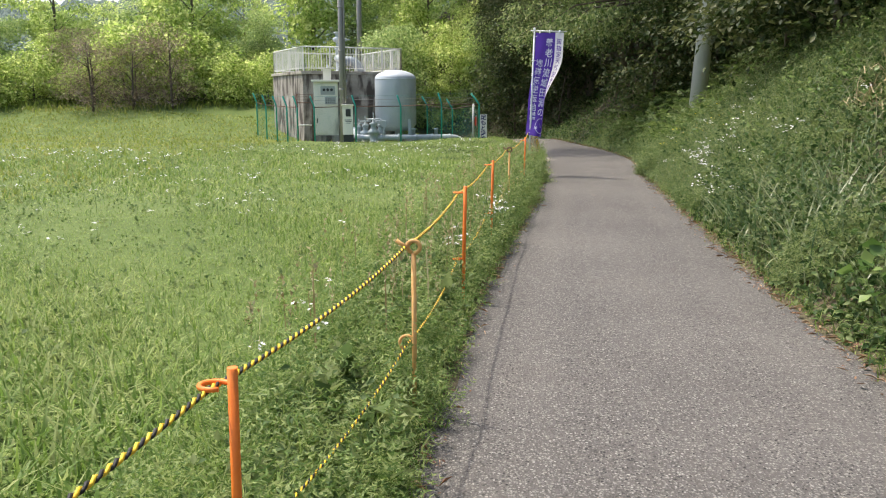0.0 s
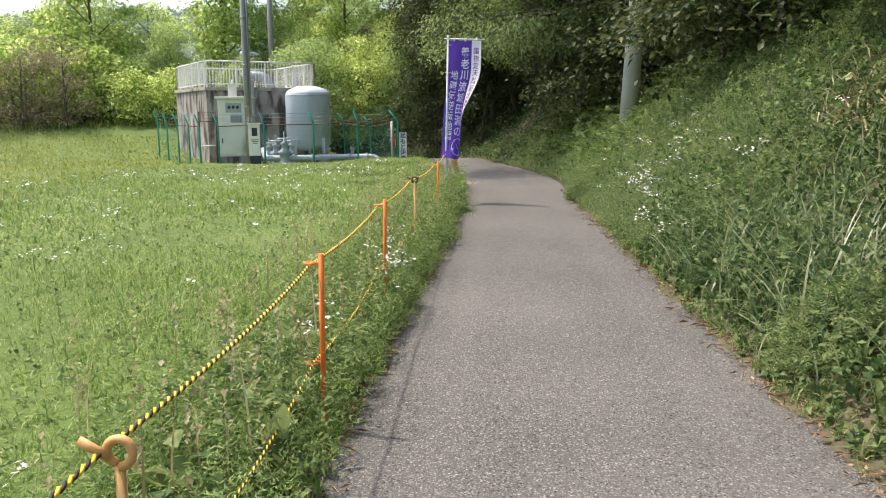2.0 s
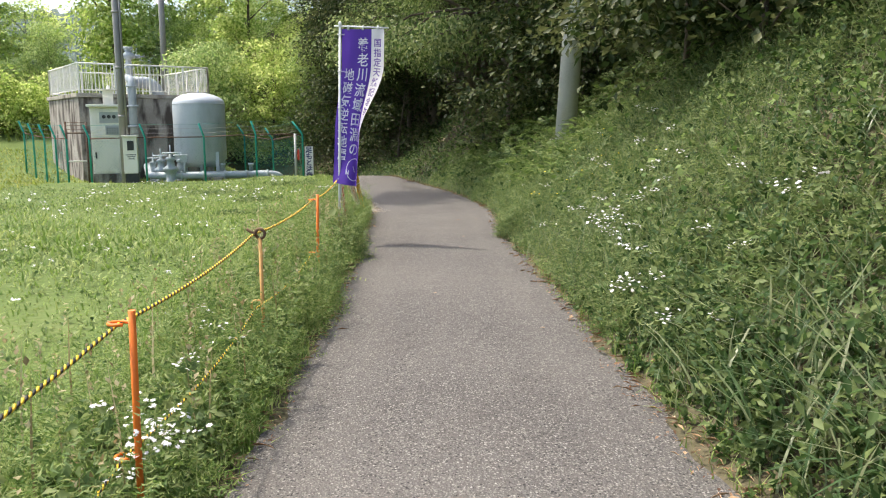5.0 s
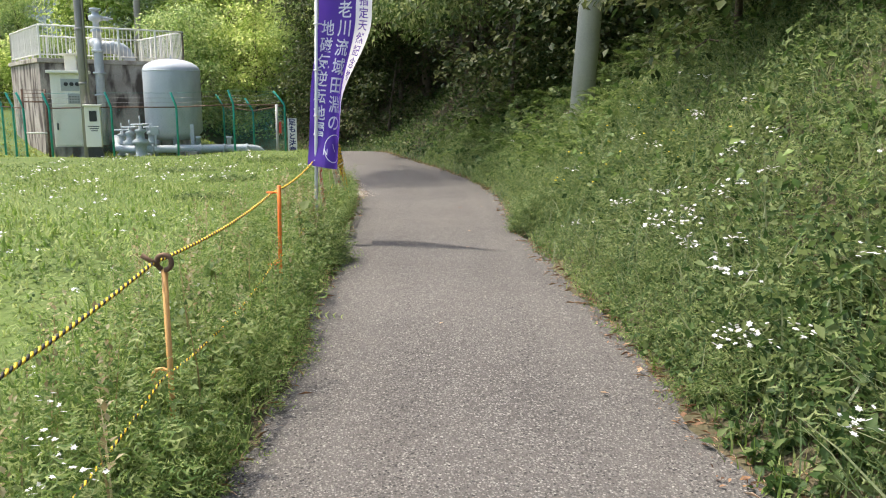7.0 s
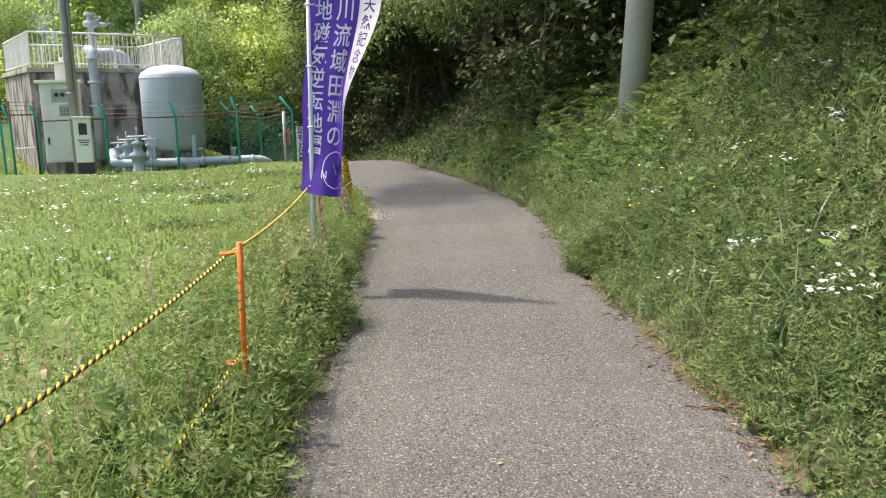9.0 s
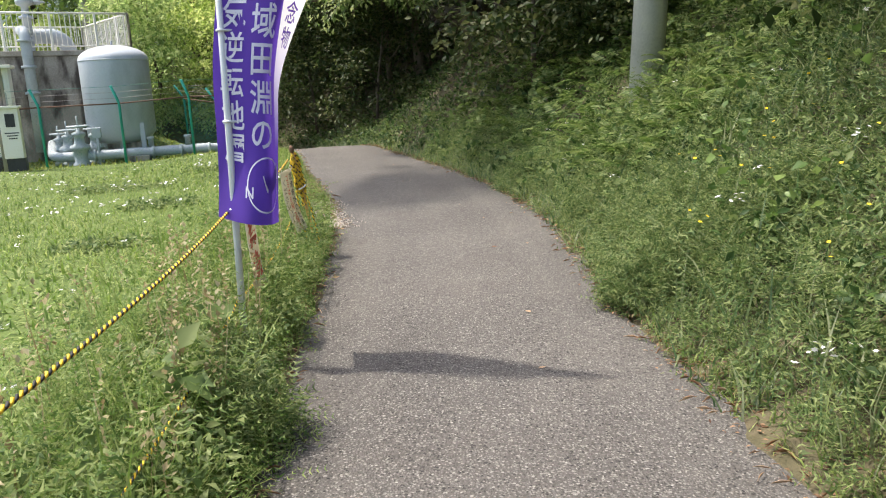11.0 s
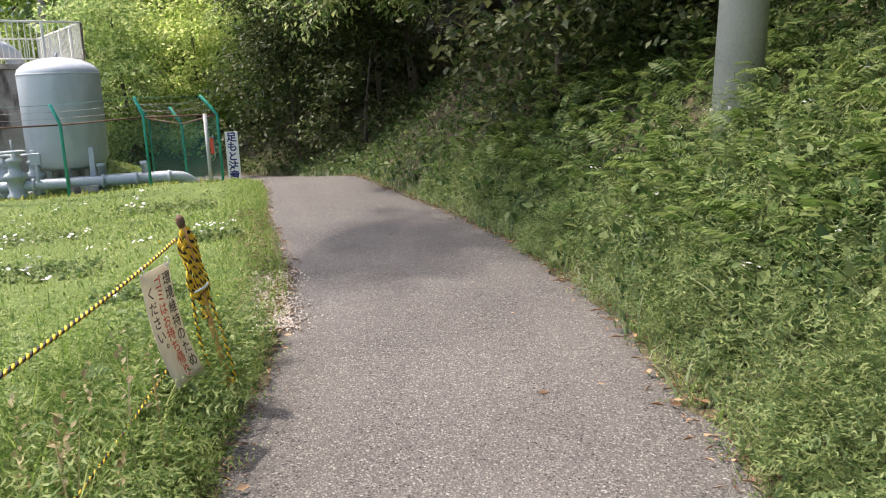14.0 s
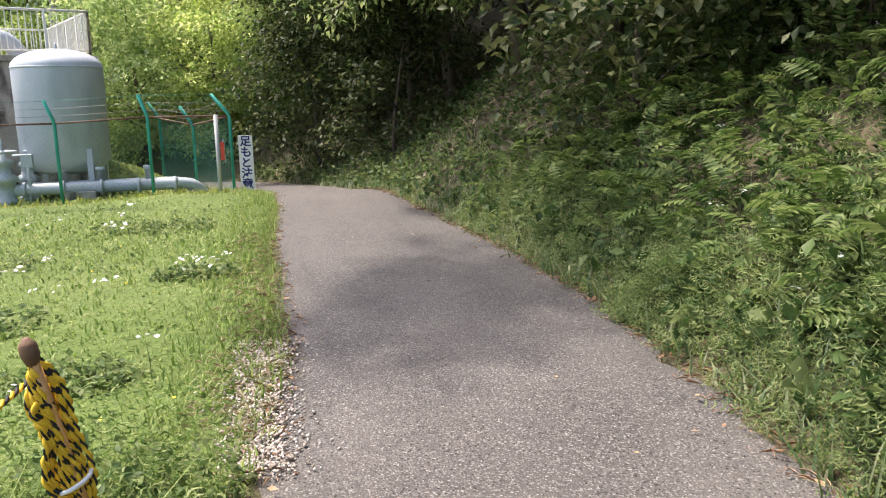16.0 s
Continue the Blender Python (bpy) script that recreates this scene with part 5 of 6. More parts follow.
def limb_tree():
    """A leaning tree whose thick bare limb reaches over the path."""
    x, y = 7.4, 29.6
    z0 = float(land(x, y)[0])
    t = thing("tree", pose(x, y, z0 - 0.1), "leaning evergreen tree with a thick bare limb over the path", "tree", "trees round the meadow")
    up = 3.6 - z0
    bm = tube([(0, 0, -0.4), (-0.2, 0, 1.2), (-0.5, -0.1, 2.4), (-0.6, 0.2, 4.2)], [0.2, 0.17, 0.14, 0.06], 10)
    tube([(-0.3, -0.1, 1.5), (-0.9, -0.3, up + 0.45), (-1.8, -0.5, up + 0.12), (-2.6, -0.7, up - 0.15), (-3.5, -0.8, up - 0.2), (-4.6, -1.0, up - 0.45)], [0.13, 0.11, 0.10, 0.085, 0.06, 0.02], 9, bm)
    tube([(-2.3, -0.6, up - 0.05), (-2.9, -0.9, up + 0.35), (-3.8, -1.1, up + 0.5)], [0.06, 0.045, 0.015], 7, bm)
    tube([(-3.0, -0.75, up - 0.15), (-3.5, -1.2, up - 0.5), (-3.9, -1.4, up - 1.0)], [0.045, 0.03, 0.01], 7, bm)
    part("trunk", bm, M_BARK, t)
    lobes = [(-4.4, -1.0, up - 0.3, 0.7), (-3.6, -1.1, up + 0.6, 0.7), (-2.9, -0.9, up + 0.6, 0.6), (-1.2, 0.1, up + 1.2, 1.0), (-3.2, -0.2, up + 1.0, 0.9)]
    v, f = crown_leaves(lobes, 3400, 0.13, small_leaf(0.26))
    part("crown", mesh_of("crown", v, f, M_LEAF_BOUGH), M_LEAF_BOUGH, t)


limb_tree()


def bough_tree(x, y, reach, level, count):
    """A tree on the bank whose low boughs droop over the path, with leaves in hanging sprays along them."""
    z0 = float(land(x, y)[0])
    t = thing("tree", pose(x, y, z0 - 0.1), "bank tree with low leafy boughs drooping over the path", "tree", "trees round the meadow")
    up = level - z0
    bm = tube([(0, 0, -0.4), (-0.15, 0, 1.0), (-0.3, 0.1, 2.2), (-0.35, 0.15, up + 1.6)], [0.15, 0.13, 0.11, 0.05], 9)
    lobes = []
    for k in range(7):
        side = (k - 3) * 0.55
        far = reach * (1 - 0.13 * abs(k - 3)) * rng.uniform(0.8, 1.0)
        lift = rng.uniform(-0.1, 0.9)
        pts = [(-0.3, 0.1, up + 0.2 + lift * 0.5), (-far * 0.4, side * 0.5, up + 0.5 + lift), (-far * 0.75, side * 0.9, up + 0.35 + lift), (-far, side * 1.2, up - 0.15 + lift)]
        tube(pts, [0.05, 0.035, 0.022, 0.006], 6, bm)
        for f in (0.35, 0.55, 0.75, 0.95):
            lobes.append((-far * f + rng.normal(0, 0.15), side * f * 1.2 + rng.normal(0, 0.2), up + 0.3 + lift - 0.4 * f + rng.normal(0, 0.12), rng.uniform(0.25, 0.5)))
    part("trunk", bm, M_BARK, t)
    v, f = crown_leaves(lobes, count, 0.12, small_leaf(0.24), 0.7)
    part("crown", mesh_of("crown", v, f, M_LEAF_BOUGH), M_LEAF_BOUGH, t)


for place in ((6.3, 23.2, 3.9, 2.9, 3400), (6.0, 26.2, 4.2, 2.9, 3800), (5.4, 28.8, 3.6, 3.5, 3600)):
    bough_tree(*place)

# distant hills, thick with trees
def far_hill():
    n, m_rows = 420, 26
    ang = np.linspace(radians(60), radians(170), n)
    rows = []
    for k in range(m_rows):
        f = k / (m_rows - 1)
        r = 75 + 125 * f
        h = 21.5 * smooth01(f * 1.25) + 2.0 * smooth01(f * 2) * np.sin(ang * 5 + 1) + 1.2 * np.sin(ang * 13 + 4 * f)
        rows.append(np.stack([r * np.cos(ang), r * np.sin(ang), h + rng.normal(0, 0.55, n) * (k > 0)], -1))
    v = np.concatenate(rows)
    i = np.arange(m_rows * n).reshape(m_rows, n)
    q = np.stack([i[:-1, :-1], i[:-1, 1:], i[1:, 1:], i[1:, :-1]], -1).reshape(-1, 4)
    # the bluish haze of distance is mixed into the hill's base colour
    m = material("haze_tinted_hill", [(0.055, 0.085, 0.080), (0.080, 0.115, 0.095), (0.125, 0.155, 0.100)], 0.95, 0.07, 0.35, 0.9, depth=3.0)
    tagged(new("backdrop", mesh_of("backdrop", v, q, m, True)), "wooded hills far beyond the meadow with haze put into their colour", "hills", kind="structure")


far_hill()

# ---- grass of the meadow ----
def meadow():
    sets = []
    for n, x0, x1, y0, y1, h, w in ((85000, -7, 2.3, -0.6, 8.5, 0.064, 2.0), (70000, -4.4, 2.3, -0.6, 9.5, 0.105, 0.8), (72000, -11, 2.4, 8, 18.5, 0.056, 3.0), (30000, -9, 2.4, 18, 28, 0.045, 4.2), (40000, -3, 2.4, 15.5, 23, 0.045, 2.2)):
        x, y = spots(n, x0, x1, y0, y1)
        d, _ = lateral(x, y)
        fade = np.minimum((x - x0) / 2.5 + 0.6 * waves(y, x), 1) * np.minimum(1, (y - y0) / 2.0 + 0.5 * waves(x, y) + (y0 > 2))
        ok = (d < -0.06) & (rng.random(len(x)) < fade) & (x > -4.6 - 0.55 * y + rng.normal(0, 0.8, len(x)))
        x, y = x[ok], y[ok]
        patch = waves(x * 0.7 + 3, y * 0.7)
        hh = np.maximum(0.03, h * rng.uniform(0.45, 1.6, len(x)) * (1 + 0.5 * patch) * np.where(y > 15.5, 0.75, 1.0))
        sets.append(strew(blade(0.042, 1, 0.9, 2), on_land(x, y, -0.008), rng.uniform(0, 6.3, len(x)), rng.normal(-0.35, 0.5, len(x)), 0, np.stack([hh * w, hh, hh], -1)))
    stuff("meadow_grass", sets, M_GRASS, "fresh green mown meadow grass", "grass")
    sets = []
    for n, x0, x1, y0, y1, h in ((42000, -32, 1.5, 26, 42, 0.10), (26000, -28, -5, 3, 27, 0.09)):
        x, y = spots(n, x0, x1, y0, y1)
        d, _ = lateral(x, y)
        ok = (d < -0.2) & (x < 8 - 0.1 * y)
        x, y = x[ok], y[ok]
        hh = h * rng.uniform(0.6, 1.4, len(x))
        sets.append(strew(blade(0.12, 1, 0.8, 1), on_land(x, y, -0.01), rng.uniform(0, 6.3, len(x)), rng.normal(-0.2, 0.4, len(x)), 0, np.stack([hh * 2.2, hh, hh], -1)))
    x, y = spots(5200, -42, -7.5, 34.5, 39.5)
    ok = y > 34.6 + 0.10 * (x + 42) + rng.normal(0, 0.3, len(x))
    x, y = x[ok], y[ok]
    hh = rng.uniform(0.12, 0.4, len(x))
    sets.append(strew(blade(0.10, 1, 0.6, 2), on_land(x, y, -0.02), rng.uniform(0, 6.3, len(x)), rng.normal(0, 0.3, len(x)), 0, np.stack([hh, hh, hh], -1)))
    stuff("far_meadow_grass", sets, M_GRASS_FAR, "pale green meadow grass further off", "grass")
    # clover and other low leaves among the grass
    x, y = spots(3200, -6, 2.2, 1, 24)
    d, _ = lateral(x, y)
    ok = (d < -0.15) & (waves(x * 1.1, y * 1.1) > -0.2)
    sets = [plants(x[ok], y[ok], 0.03 + 0.05 * rng.random(ok.sum()), 5, small_leaf(0.42), 0.034, up=0.1)]
    for cx, cy, r, n in ((1.55, 19.6, 0.32, 170), (0.9, 22.0, 0.6, 170), (0.4, 18.5, 0.5, 150), (-0.4, 20.5, 0.7, 170), (1.25, 17.4, 0.3, 110), (0.2, 16.3, 0.4, 110)):
        a, q = rng.uniform(0, 6.3, n), r * rng.random(n) ** 0.6
        sets.append(plants(cx + q * np.cos(a), cy + 0.7 * q * np.sin(a), 0.03 + 0.03 * rng.random(n), 5, small_leaf(0.42), 0.04, up=0.1))
    stuff("meadow_clover", sets, M_WEED_LIGHT, "low clover and herbs among the meadow grass", "weeds")


def plants(x, y, height, leaves, template, size, spread=0.5, up=0.3):
    """Leafy stems: leaves up and round each stem."""
    n = len(x)
    base = on_land(x, y)
    k = np.repeat(np.arange(n), leaves)
    f = np.tile(np.linspace(0.15, 1.0, leaves), n) + rng.normal(0, 0.05, n * leaves)
    lean = rng.normal(0, 0.18, (n, 2))
    h = np.asarray(height)[k] * f
    at = base[k] + np.stack([lean[k, 0] * h, lean[k, 1] * h, h], -1)
    at[:, :2] += rng.normal(0, 0.03, (len(k), 2)) * spread
    yaw = np.tile(np.arange(leaves) * 2.4, n) + np.repeat(rng.uniform(0, 6.3, n), leaves)
    return strew(template, at, yaw, up + rng.normal(0, 0.6, len(k)), rng.normal(0, 0.6, len(k)), np.asarray(size) * rng.uniform(0.65, 1.25, len(k)))


def edge_spots(n, y0, y1, d0, d1, side, bias=1.0):
    """Places at a distance from the road's edge."""
    k = rng.integers(0, len(CY), n * 12)
    k = k[(CY[k] > y0) & (CY[k] < y1) & (CX[k] > -1)][:n]
    d = d0 + (d1 - d0) * rng.random(len(k)) ** bias
    w = CW[k] + d
    return CX[k] + side * TY[k] * w + rng.normal(0, 0.03, len(k)), CY[k] - side * TX[k] * w + rng.normal(0, 0.03, len(k)), d


meadow()


def blades(x, y, h, wide, arch=0.7, steps=2, droop=0.3, lift=-0.01):
    return strew(blade(wide, 1, arch, steps), on_land(x, y, lift), rng.uniform(0, 6.3, len(x)), rng.normal(-0.05, droop, len(x)), 0, np.stack([h, h, h], -1))


def verge():
    sets, light, tall = [], [], []
    x, y, d = edge_spots(1900, -1, 16.2, 0.08, 0.66, -1, 1.0)
    lush = 0.65 + 0.35 * np.sin(y * 2.1) * np.sin(y * 0.83 + 1)
    sets.append(plants(x, y, (0.08 + 0.24 * rng.random(len(x))) * lush * (1 + 0.5 * np.exp(-((y - 9) / 3) ** 2)) + 0.03, 9, leaf(0.27), 0.045))
    x, y, d = edge_spots(2900, -1, 16.2, 0.03, 0.8, -1)
    light.append(plants(x, y, (0.09 + 0.30 * rng.random(len(x))) * (1 + 0.5 * np.exp(-((y - 10) / 3.2) ** 2)), 9, pinnate(3), 0.10))
    # clumps leaning out over the asphalt
    cx, cy, d = edge_spots(46, -1, 15.5, 0.02, 0.14, -1)
    k = np.repeat(np.arange(len(cx)), 26)
    x, y = cx[k] + rng.normal(0, 0.055, len(k)), cy[k] + rng.normal(0, 0.13, len(k))
    light.append(plants(x, y, 0.04 + 0.15 * rng.random(len(k)), 6, pinnate(3), 0.085))
    x, y, d = edge_spots(160, -1, 15.5, 0.2, 0.5, -1)
    sets.append(plants(x, y, 0.06 + 0.16 * rng.random(len(x)), 6, leaf(0.4), 0.12))
    x, y = np.array([1.32, 1.40, 1.24, 0.72]), np.array([12.25, 12.4, 12.1, 10.3])
    sets.append(plants(x, y, np.array([0.40, 0.46, 0.36, 0.34]), 10, leaf(0.36), 0.13))
    x, y, d = edge_spots(13000, -1, 16, 0.02, 0.8, -1)
    tall.append(blades(x, y, rng.uniform(0.05, 0.26, len(x)) * smooth01((d + 0.1) / 0.3), 0.018))
    x, y, d = edge_spots(6000, 15.5, 27, 0.02, 0.5, -1)
    tall.append(blades(x, y, rng.uniform(0.03, 0.10, len(x)), 0.05))
    x, y, d = edge_spots(420, 10.8, 15.4, 0.18, 0.95, -1)
    light.append(plants(x, y, 0.24 + 0.26 * rng.random(len(x)), 10, pinnate(3), 0.10))
    x, y, d = edge_spots(2600, 8.5, 15.4, 0.15, 1.0, -1)
    tall.append(blades(x, y, rng.uniform(0.2, 0.5, len(x)), 0.009, 0.4, 3, 0.2))
    stuff("verge_weeds", sets, M_WEED_LIGHT, "leafy green weeds along the path's edge", "weeds")
    stuff("verge_vetch", light, M_VERGE, "feathery vetch leaves along the path's edge", "weeds")
    stuff("verge_grass", tall, M_GRASS, "taller grass along the path's edge", "grass")


verge()


def bank_cover():
    dark, light, long_, fern, dry = [], [], [], [], []
    x, y, d = edge_spots(4600, -2.5, 9.5, 0.15, 3.2, 1, 1.1)
    dark.append(plants(x, y, 0.10 + 0.36 * rng.random(len(x)), 12, small_leaf(0.25), 0.060))
    x, y, d = edge_spots(2600, 8.5, 17, 0.3, 3.5, 1)
    dark.append(plants(x, y, 0.10 + 0.32 * rng.random(len(x)), 12, small_leaf(0.25), 0.062))
    x, y, d = edge_spots(2000, 15, 21, 0.15, 3.2, 1)
    dark.append(plants(x, y, 0.08 + 0.24 * rng.random(len(x)), 9, small_leaf(0.32), 0.09))
    x, y, d = edge_spots(2600, -4, 21, 2.6, 7.5, 1)
    dark.append(plants(x, y, 0.2 + 0.5 * rng.random(len(x)), 12, small_leaf(0.30), 0.105))
    x, y, d = edge_spots(1500, 3, 17, 2.0, 5.5, 1)
    dark.append(plants(x, y, 0.15 + 0.45 * rng.random(len(x)), 11, leaf(0.28), 0.075))
    x, y, d = edge_spots(1300, 20.5, 33, 0.1, 3.6, 1, 1.5)
    dark.append(plants(x, y, 0.08 + 0.24 * rng.random(len(x)), 8, small_leaf(0.32), 0.09))
    x, y, d = edge_spots(1500, -2.5, 11, 0.04, 0.5, 1)
    dark.append(plants(x, y, 0.05 + 0.16 * rng.random(len(x)) * smooth01(d / 0.4), 7, leaf(0.3), 0.05))
    # vetch, thickest in mounds at the road's edge
    x, y, d = edge_spots(1700, 8, 17.5, 0.12, 1.4, 1)
    light.append(plants(x, y, 0.12 + 0.30 * rng.random(len(x)), 8, pinnate(3), 0.12))
    x, y, d = edge_spots(1900, 10, 18, 0.9, 3.6, 1)
    light.append(plants(x, y, 0.18 + 0.34 * rng.random(len(x)), 8, pinnate(3), 0.14))
    x, y, d = edge_spots(2200, 9, 22, 0.02, 0.75, 1)
    light.append(plants(x, y, 0.05 + 0.26 * rng.random(len(x)) * smooth01((d + 0.1) / 0.5), 8, pinnate(3), 0.11))
    for cx, cy, r, n, ht in ((1.30, 12.75, 0.22, 60, 0.34), (1.46, 12.3, 0.2, 60, 0.36), (1.15, 13.1, 0.25, 50, 0.3), (3.62, 13.35, 0.30, 250, 0.42), (3.92, 13.9, 0.4, 240, 0.45), (4.1, 13.2, 0.4, 160, 0.42), (4.25, 15.4, 0.35, 140, 0.4), (2.62, 5.3, 0.3, 120, 0.35), (4.3, 17.8, 0.28, 140, 0.3)):
        a, q = rng.uniform(0, 6.3, n), r * rng.random(n) ** 0.5
        x, y = cx + q * np.cos(a), cy + q * np.sin(a)
        light.append(plants(x, y, ht * (1.05 - (q / r) ** 2 * 0.7) * rng.uniform(0.6, 1.1, n), 9, pinnate(4), 0.11))
    x, y, d = edge_spots(15000, -4, 17, 0.02, 3.0, 1)
    long_.append(blades(x, y, rng.uniform(0.10, 0.50, len(x)) * smooth01((d + 0.08) / 0.35), 0.013, 0.7, 3, 0.28))
    x, y, d = edge_spots(2600, 5.7, 8.0, 0.15, 0.85, 1)
    long_.append(blades(x, y, rng.uniform(0.25, 0.52, len(x)), 0.014, 1.1, 4, 0.25))
    x, y, d = edge_spots(8000, 12, 33, 0.0, 1.3, 1, 1.5)
    long_.append(blades(x, y, rng.uniform(0.05, 0.22, len(x)), 0.035, 0.75, 2, 0.35))
    x, y, d = edge_spots(1900, 15.2, 22, 0.35, 2.8, 1)
    fern.append(strew(frond(9), on_land(x, y, 0.16) + rng.uniform(0, 0.26, (len(x), 1)) * (0, 0, 1), rng.uniform(0, 6.3, len(x)), rng.normal(0.25, 0.3, len(x)), rng.normal(0, 0.3, len(x)), rng.uniform(0.16, 0.34, len(x))))
    x, y, d = edge_spots(15000, -1.0, 12.5, 1.5, 5.0, 1)
    ok = waves(x * 0.9, y * 0.8) + 0.5 * (1 - ((y - 6.5) / 5) ** 2) + 0.4 * (1 - ((d - 3) / 1.5) ** 2) > 0.25
    x, y, d = x[ok], y[ok], d[ok]
    h = rng.uniform(0.12, 0.34, len(x))
    dry.append(strew(blade(0.026, 1, 0.8, 2), on_land(x, y, 0.08) + rng.uniform(0, 0.3, (len(x), 1)) * (0, 0, 1), rng.uniform(0, 6.3, len(x)), rng.normal(-0.8, 0.5, len(x)), 0, np.stack([h, h, h], -1)))
    x, y, d = edge_spots(900, 20.8, 31, 0.9, 4.5, 1)
    h = rng.uniform(0.1, 0.3, len(x))
    dry.append(strew(blade(0.05, 1, 0.8, 2), on_land(x, y, 0.03), rng.uniform(0, 6.3, len(x)), rng.normal(-1.1, 0.4, len(x)), 0, np.stack([h, h, h], -1)))
    # brambles with broad bright leaves near the start
    broad = []
    x, y, d = edge_spots(560, -1.5, 6.4, 0.22, 1.5, 1)
    ok = waves(x * 1.7, y * 1.5) > -0.25
    x, y, d = x[ok], y[ok], d[ok]
    broad.append(plants(x, y, 0.22 + 0.42 * rng.random(len(x)) * smooth01(d / 0.5), 11, leaf(0.40, 0.08, 0.15), 0.105, spread=1.6))
    x, y, d = edge_spots(160, 8.4, 16.5, 0.5, 3.0, 1)
    broad.append(plants(x, y, 0.25 + 0.35 * rng.random(len(x)), 8, leaf(0.36, 0.08, 0.15), 0.075, spread=1.4))
    stuff("brambles", broad, M_BROAD, "brambles with broad fresh green leaves on the bank", "undergrowth")
    stuff("bank_weeds", dark, M_WEED, "dense leafy undergrowth on the bank", "undergrowth")
    stuff("bank_vetch", light, M_WEED_LIGHT, "feathery vetch tumbling down the bank", "undergrowth")
    stuff("bank_long_grass", long_, M_LONG, "long arching grass on the bank", "grass")
    stuff("ferns", fern, M_FERN, "bright green ferns on the bank", "ferns")
    stuff("dry_bamboo_grass", dry, M_BAMBOO_DRY, "withered bamboo grass hanging on the upper bank", "dry grass")


bank_cover()


def flowers():
    """White fleabane and umbels, yellow buttercups, on thin stems."""
    heads, stems = [], []

    def clusters(x, y, h, each, spread, size):
        k = np.repeat(np.arange(len(x)), each)
        p = on_land(x, y)[k]
        q = p + rng.normal(0, 1, p.shape) * (spread, spread, spread * 0.35) + np.stack([0 * k, 0 * k, np.asarray(h)[k]], -1)
        heads.append(strew(bloom(6), q, rng.uniform(0, 6.3, len(k)), rng.normal(0.25, 0.3, len(k)), rng.normal(0, 0.3, len(k)), size * rng.uniform(0.7, 1.3, len(k))))
        hh = np.asarray(h) + 0.0
        stems.append(strew(blade(0.012, 1, 0.08, 2), on_land(x, y), rng.uniform(0, 6.3, len(x)), 0, 0, np.stack([0.3 + 0 * hh, hh, hh], -1)))

    x, y = spots(300, -7, 1.9, 1.5, 18)
    ok = (lateral(x, y)[0] < -0.5) & (waves(x * 0.8, y * 0.8) > -0.05)
    clusters(x[ok], y[ok], rng.uniform(0.08, 0.22, ok.sum()), 4, 0.025, 0.026)
    x, y = spots(260, -14, 1.0, 14, 23)
    ok = (waves(x * 0.5, y * 0.6) > 0.25)
    clusters(x[ok], y[ok], rng.uniform(0.06, 0.16, ok.sum()), 4, 0.05, 0.04)
    for cx, cy, n in ((2.95, 8.7, 4), (3.1, 9.3, 4), (3.3, 9.9, 4), (3.4, 10.6, 4), (3.6, 11.6, 3), (3.0, 7.9, 2)):
        x, y = cx + rng.normal(0, 0.12, n), cy + rng.normal(0, 0.2, n)
        clusters(x, y, rng.uniform(0.30, 0.55, n), 12, 0.046, 0.024)
    x, y = 1.55 + rng.normal(0, 0.13, 14), 19.6 + rng.normal(0, 0.12, 14)
    clusters(x, y, rng.uniform(0.09, 0.14, 14), 2, 0.015, 0.03)
    for cx, cy, n in ((0.42, 6.95, 18), (0.05, 5.4, 5), (-0.55, 3.4, 5), (0.55, 8.3, 6)):
        x, y = cx + rng.normal(0, 0.07, n), cy + rng.normal(0, 0.22, n)
        clusters(x, y, rng.uniform(0.25, 0.42, n), 7, 0.028, 0.02)
    x, y, d = edge_spots(20, 8.3, 13.4, 0.25, 1.6, 1)
    clusters(x, y, rng.uniform(0.35, 0.58, len(x)), 10, 0.042, 0.024)
    x, y, d = edge_spots(16, 3.5, 8.6, 0.6, 2.4, 1)
    clusters(x, y, rng.uniform(0.35, 0.6, len(x)), 7, 0.03, 0.028)
    x, y, d = edge_spots(26, 13, 19, 0.3, 2.0, 1)
    clusters(x, y, rng.uniform(0.2, 0.4, len(x)), 4, 0.02, 0.026)
    stuff("white_flowers", heads, M_PETAL, "small white daisy-like wild flowers", "flowers")
    stuff("flower_stems", stems, M_WEED_LIGHT, "thin green stems of wild flowers", "flowers")
    x, y, d = edge_spots(150, 11.2, 14.8, 0.15, 1.3, 1)
    x2, y2 = spots(14, 0.8, 2.0, 15.5, 22)
    x, y = np.r_[x, x2], np.r_[y, y2]
    h = np.r_[rng.uniform(0.42, 0.64, len(x) - 14), rng.uniform(0.05, 0.1, 14)]
    yel = strew(bloom(5), on_land(x, y) + np.stack([0 * h, 0 * h, h], -1), rng.uniform(0, 6.3, len(x)), rng.normal(0.3, 0.3, len(x)), 0, rng.uniform(0.018, 0.026, len(x)))
    stuff("yellow_flowers", [yel], M_YELLOW, "small yellow buttercups", "flowers")
    # sorrel and grass seed heads standing over the verge
    x, y = spots(800, -1.6, 1.9, 3.5, 14.6)
    x, y = np.r_[x, 1.3 + rng.normal(0, 0.2, 60)], np.r_[y, 12.6 + rng.normal(0, 0.5, 60)]
    d, _ = lateral(x, y)
    ok = (d < -0.12) & (d > -1.1)
    x, y = x[ok], y[ok]
    h = rng.uniform(0.25, 0.6, len(x)) * np.where(d[ok] < -0.9, 0.7, 1)
    thin = strew(blade(0.010, 1, 0.12, 2), on_land(x, y), rng.uniform(0, 6.3, len(x)), 0, 0, np.stack([h, h, h], -1))
    k = np.repeat(np.arange(len(x)), 12)
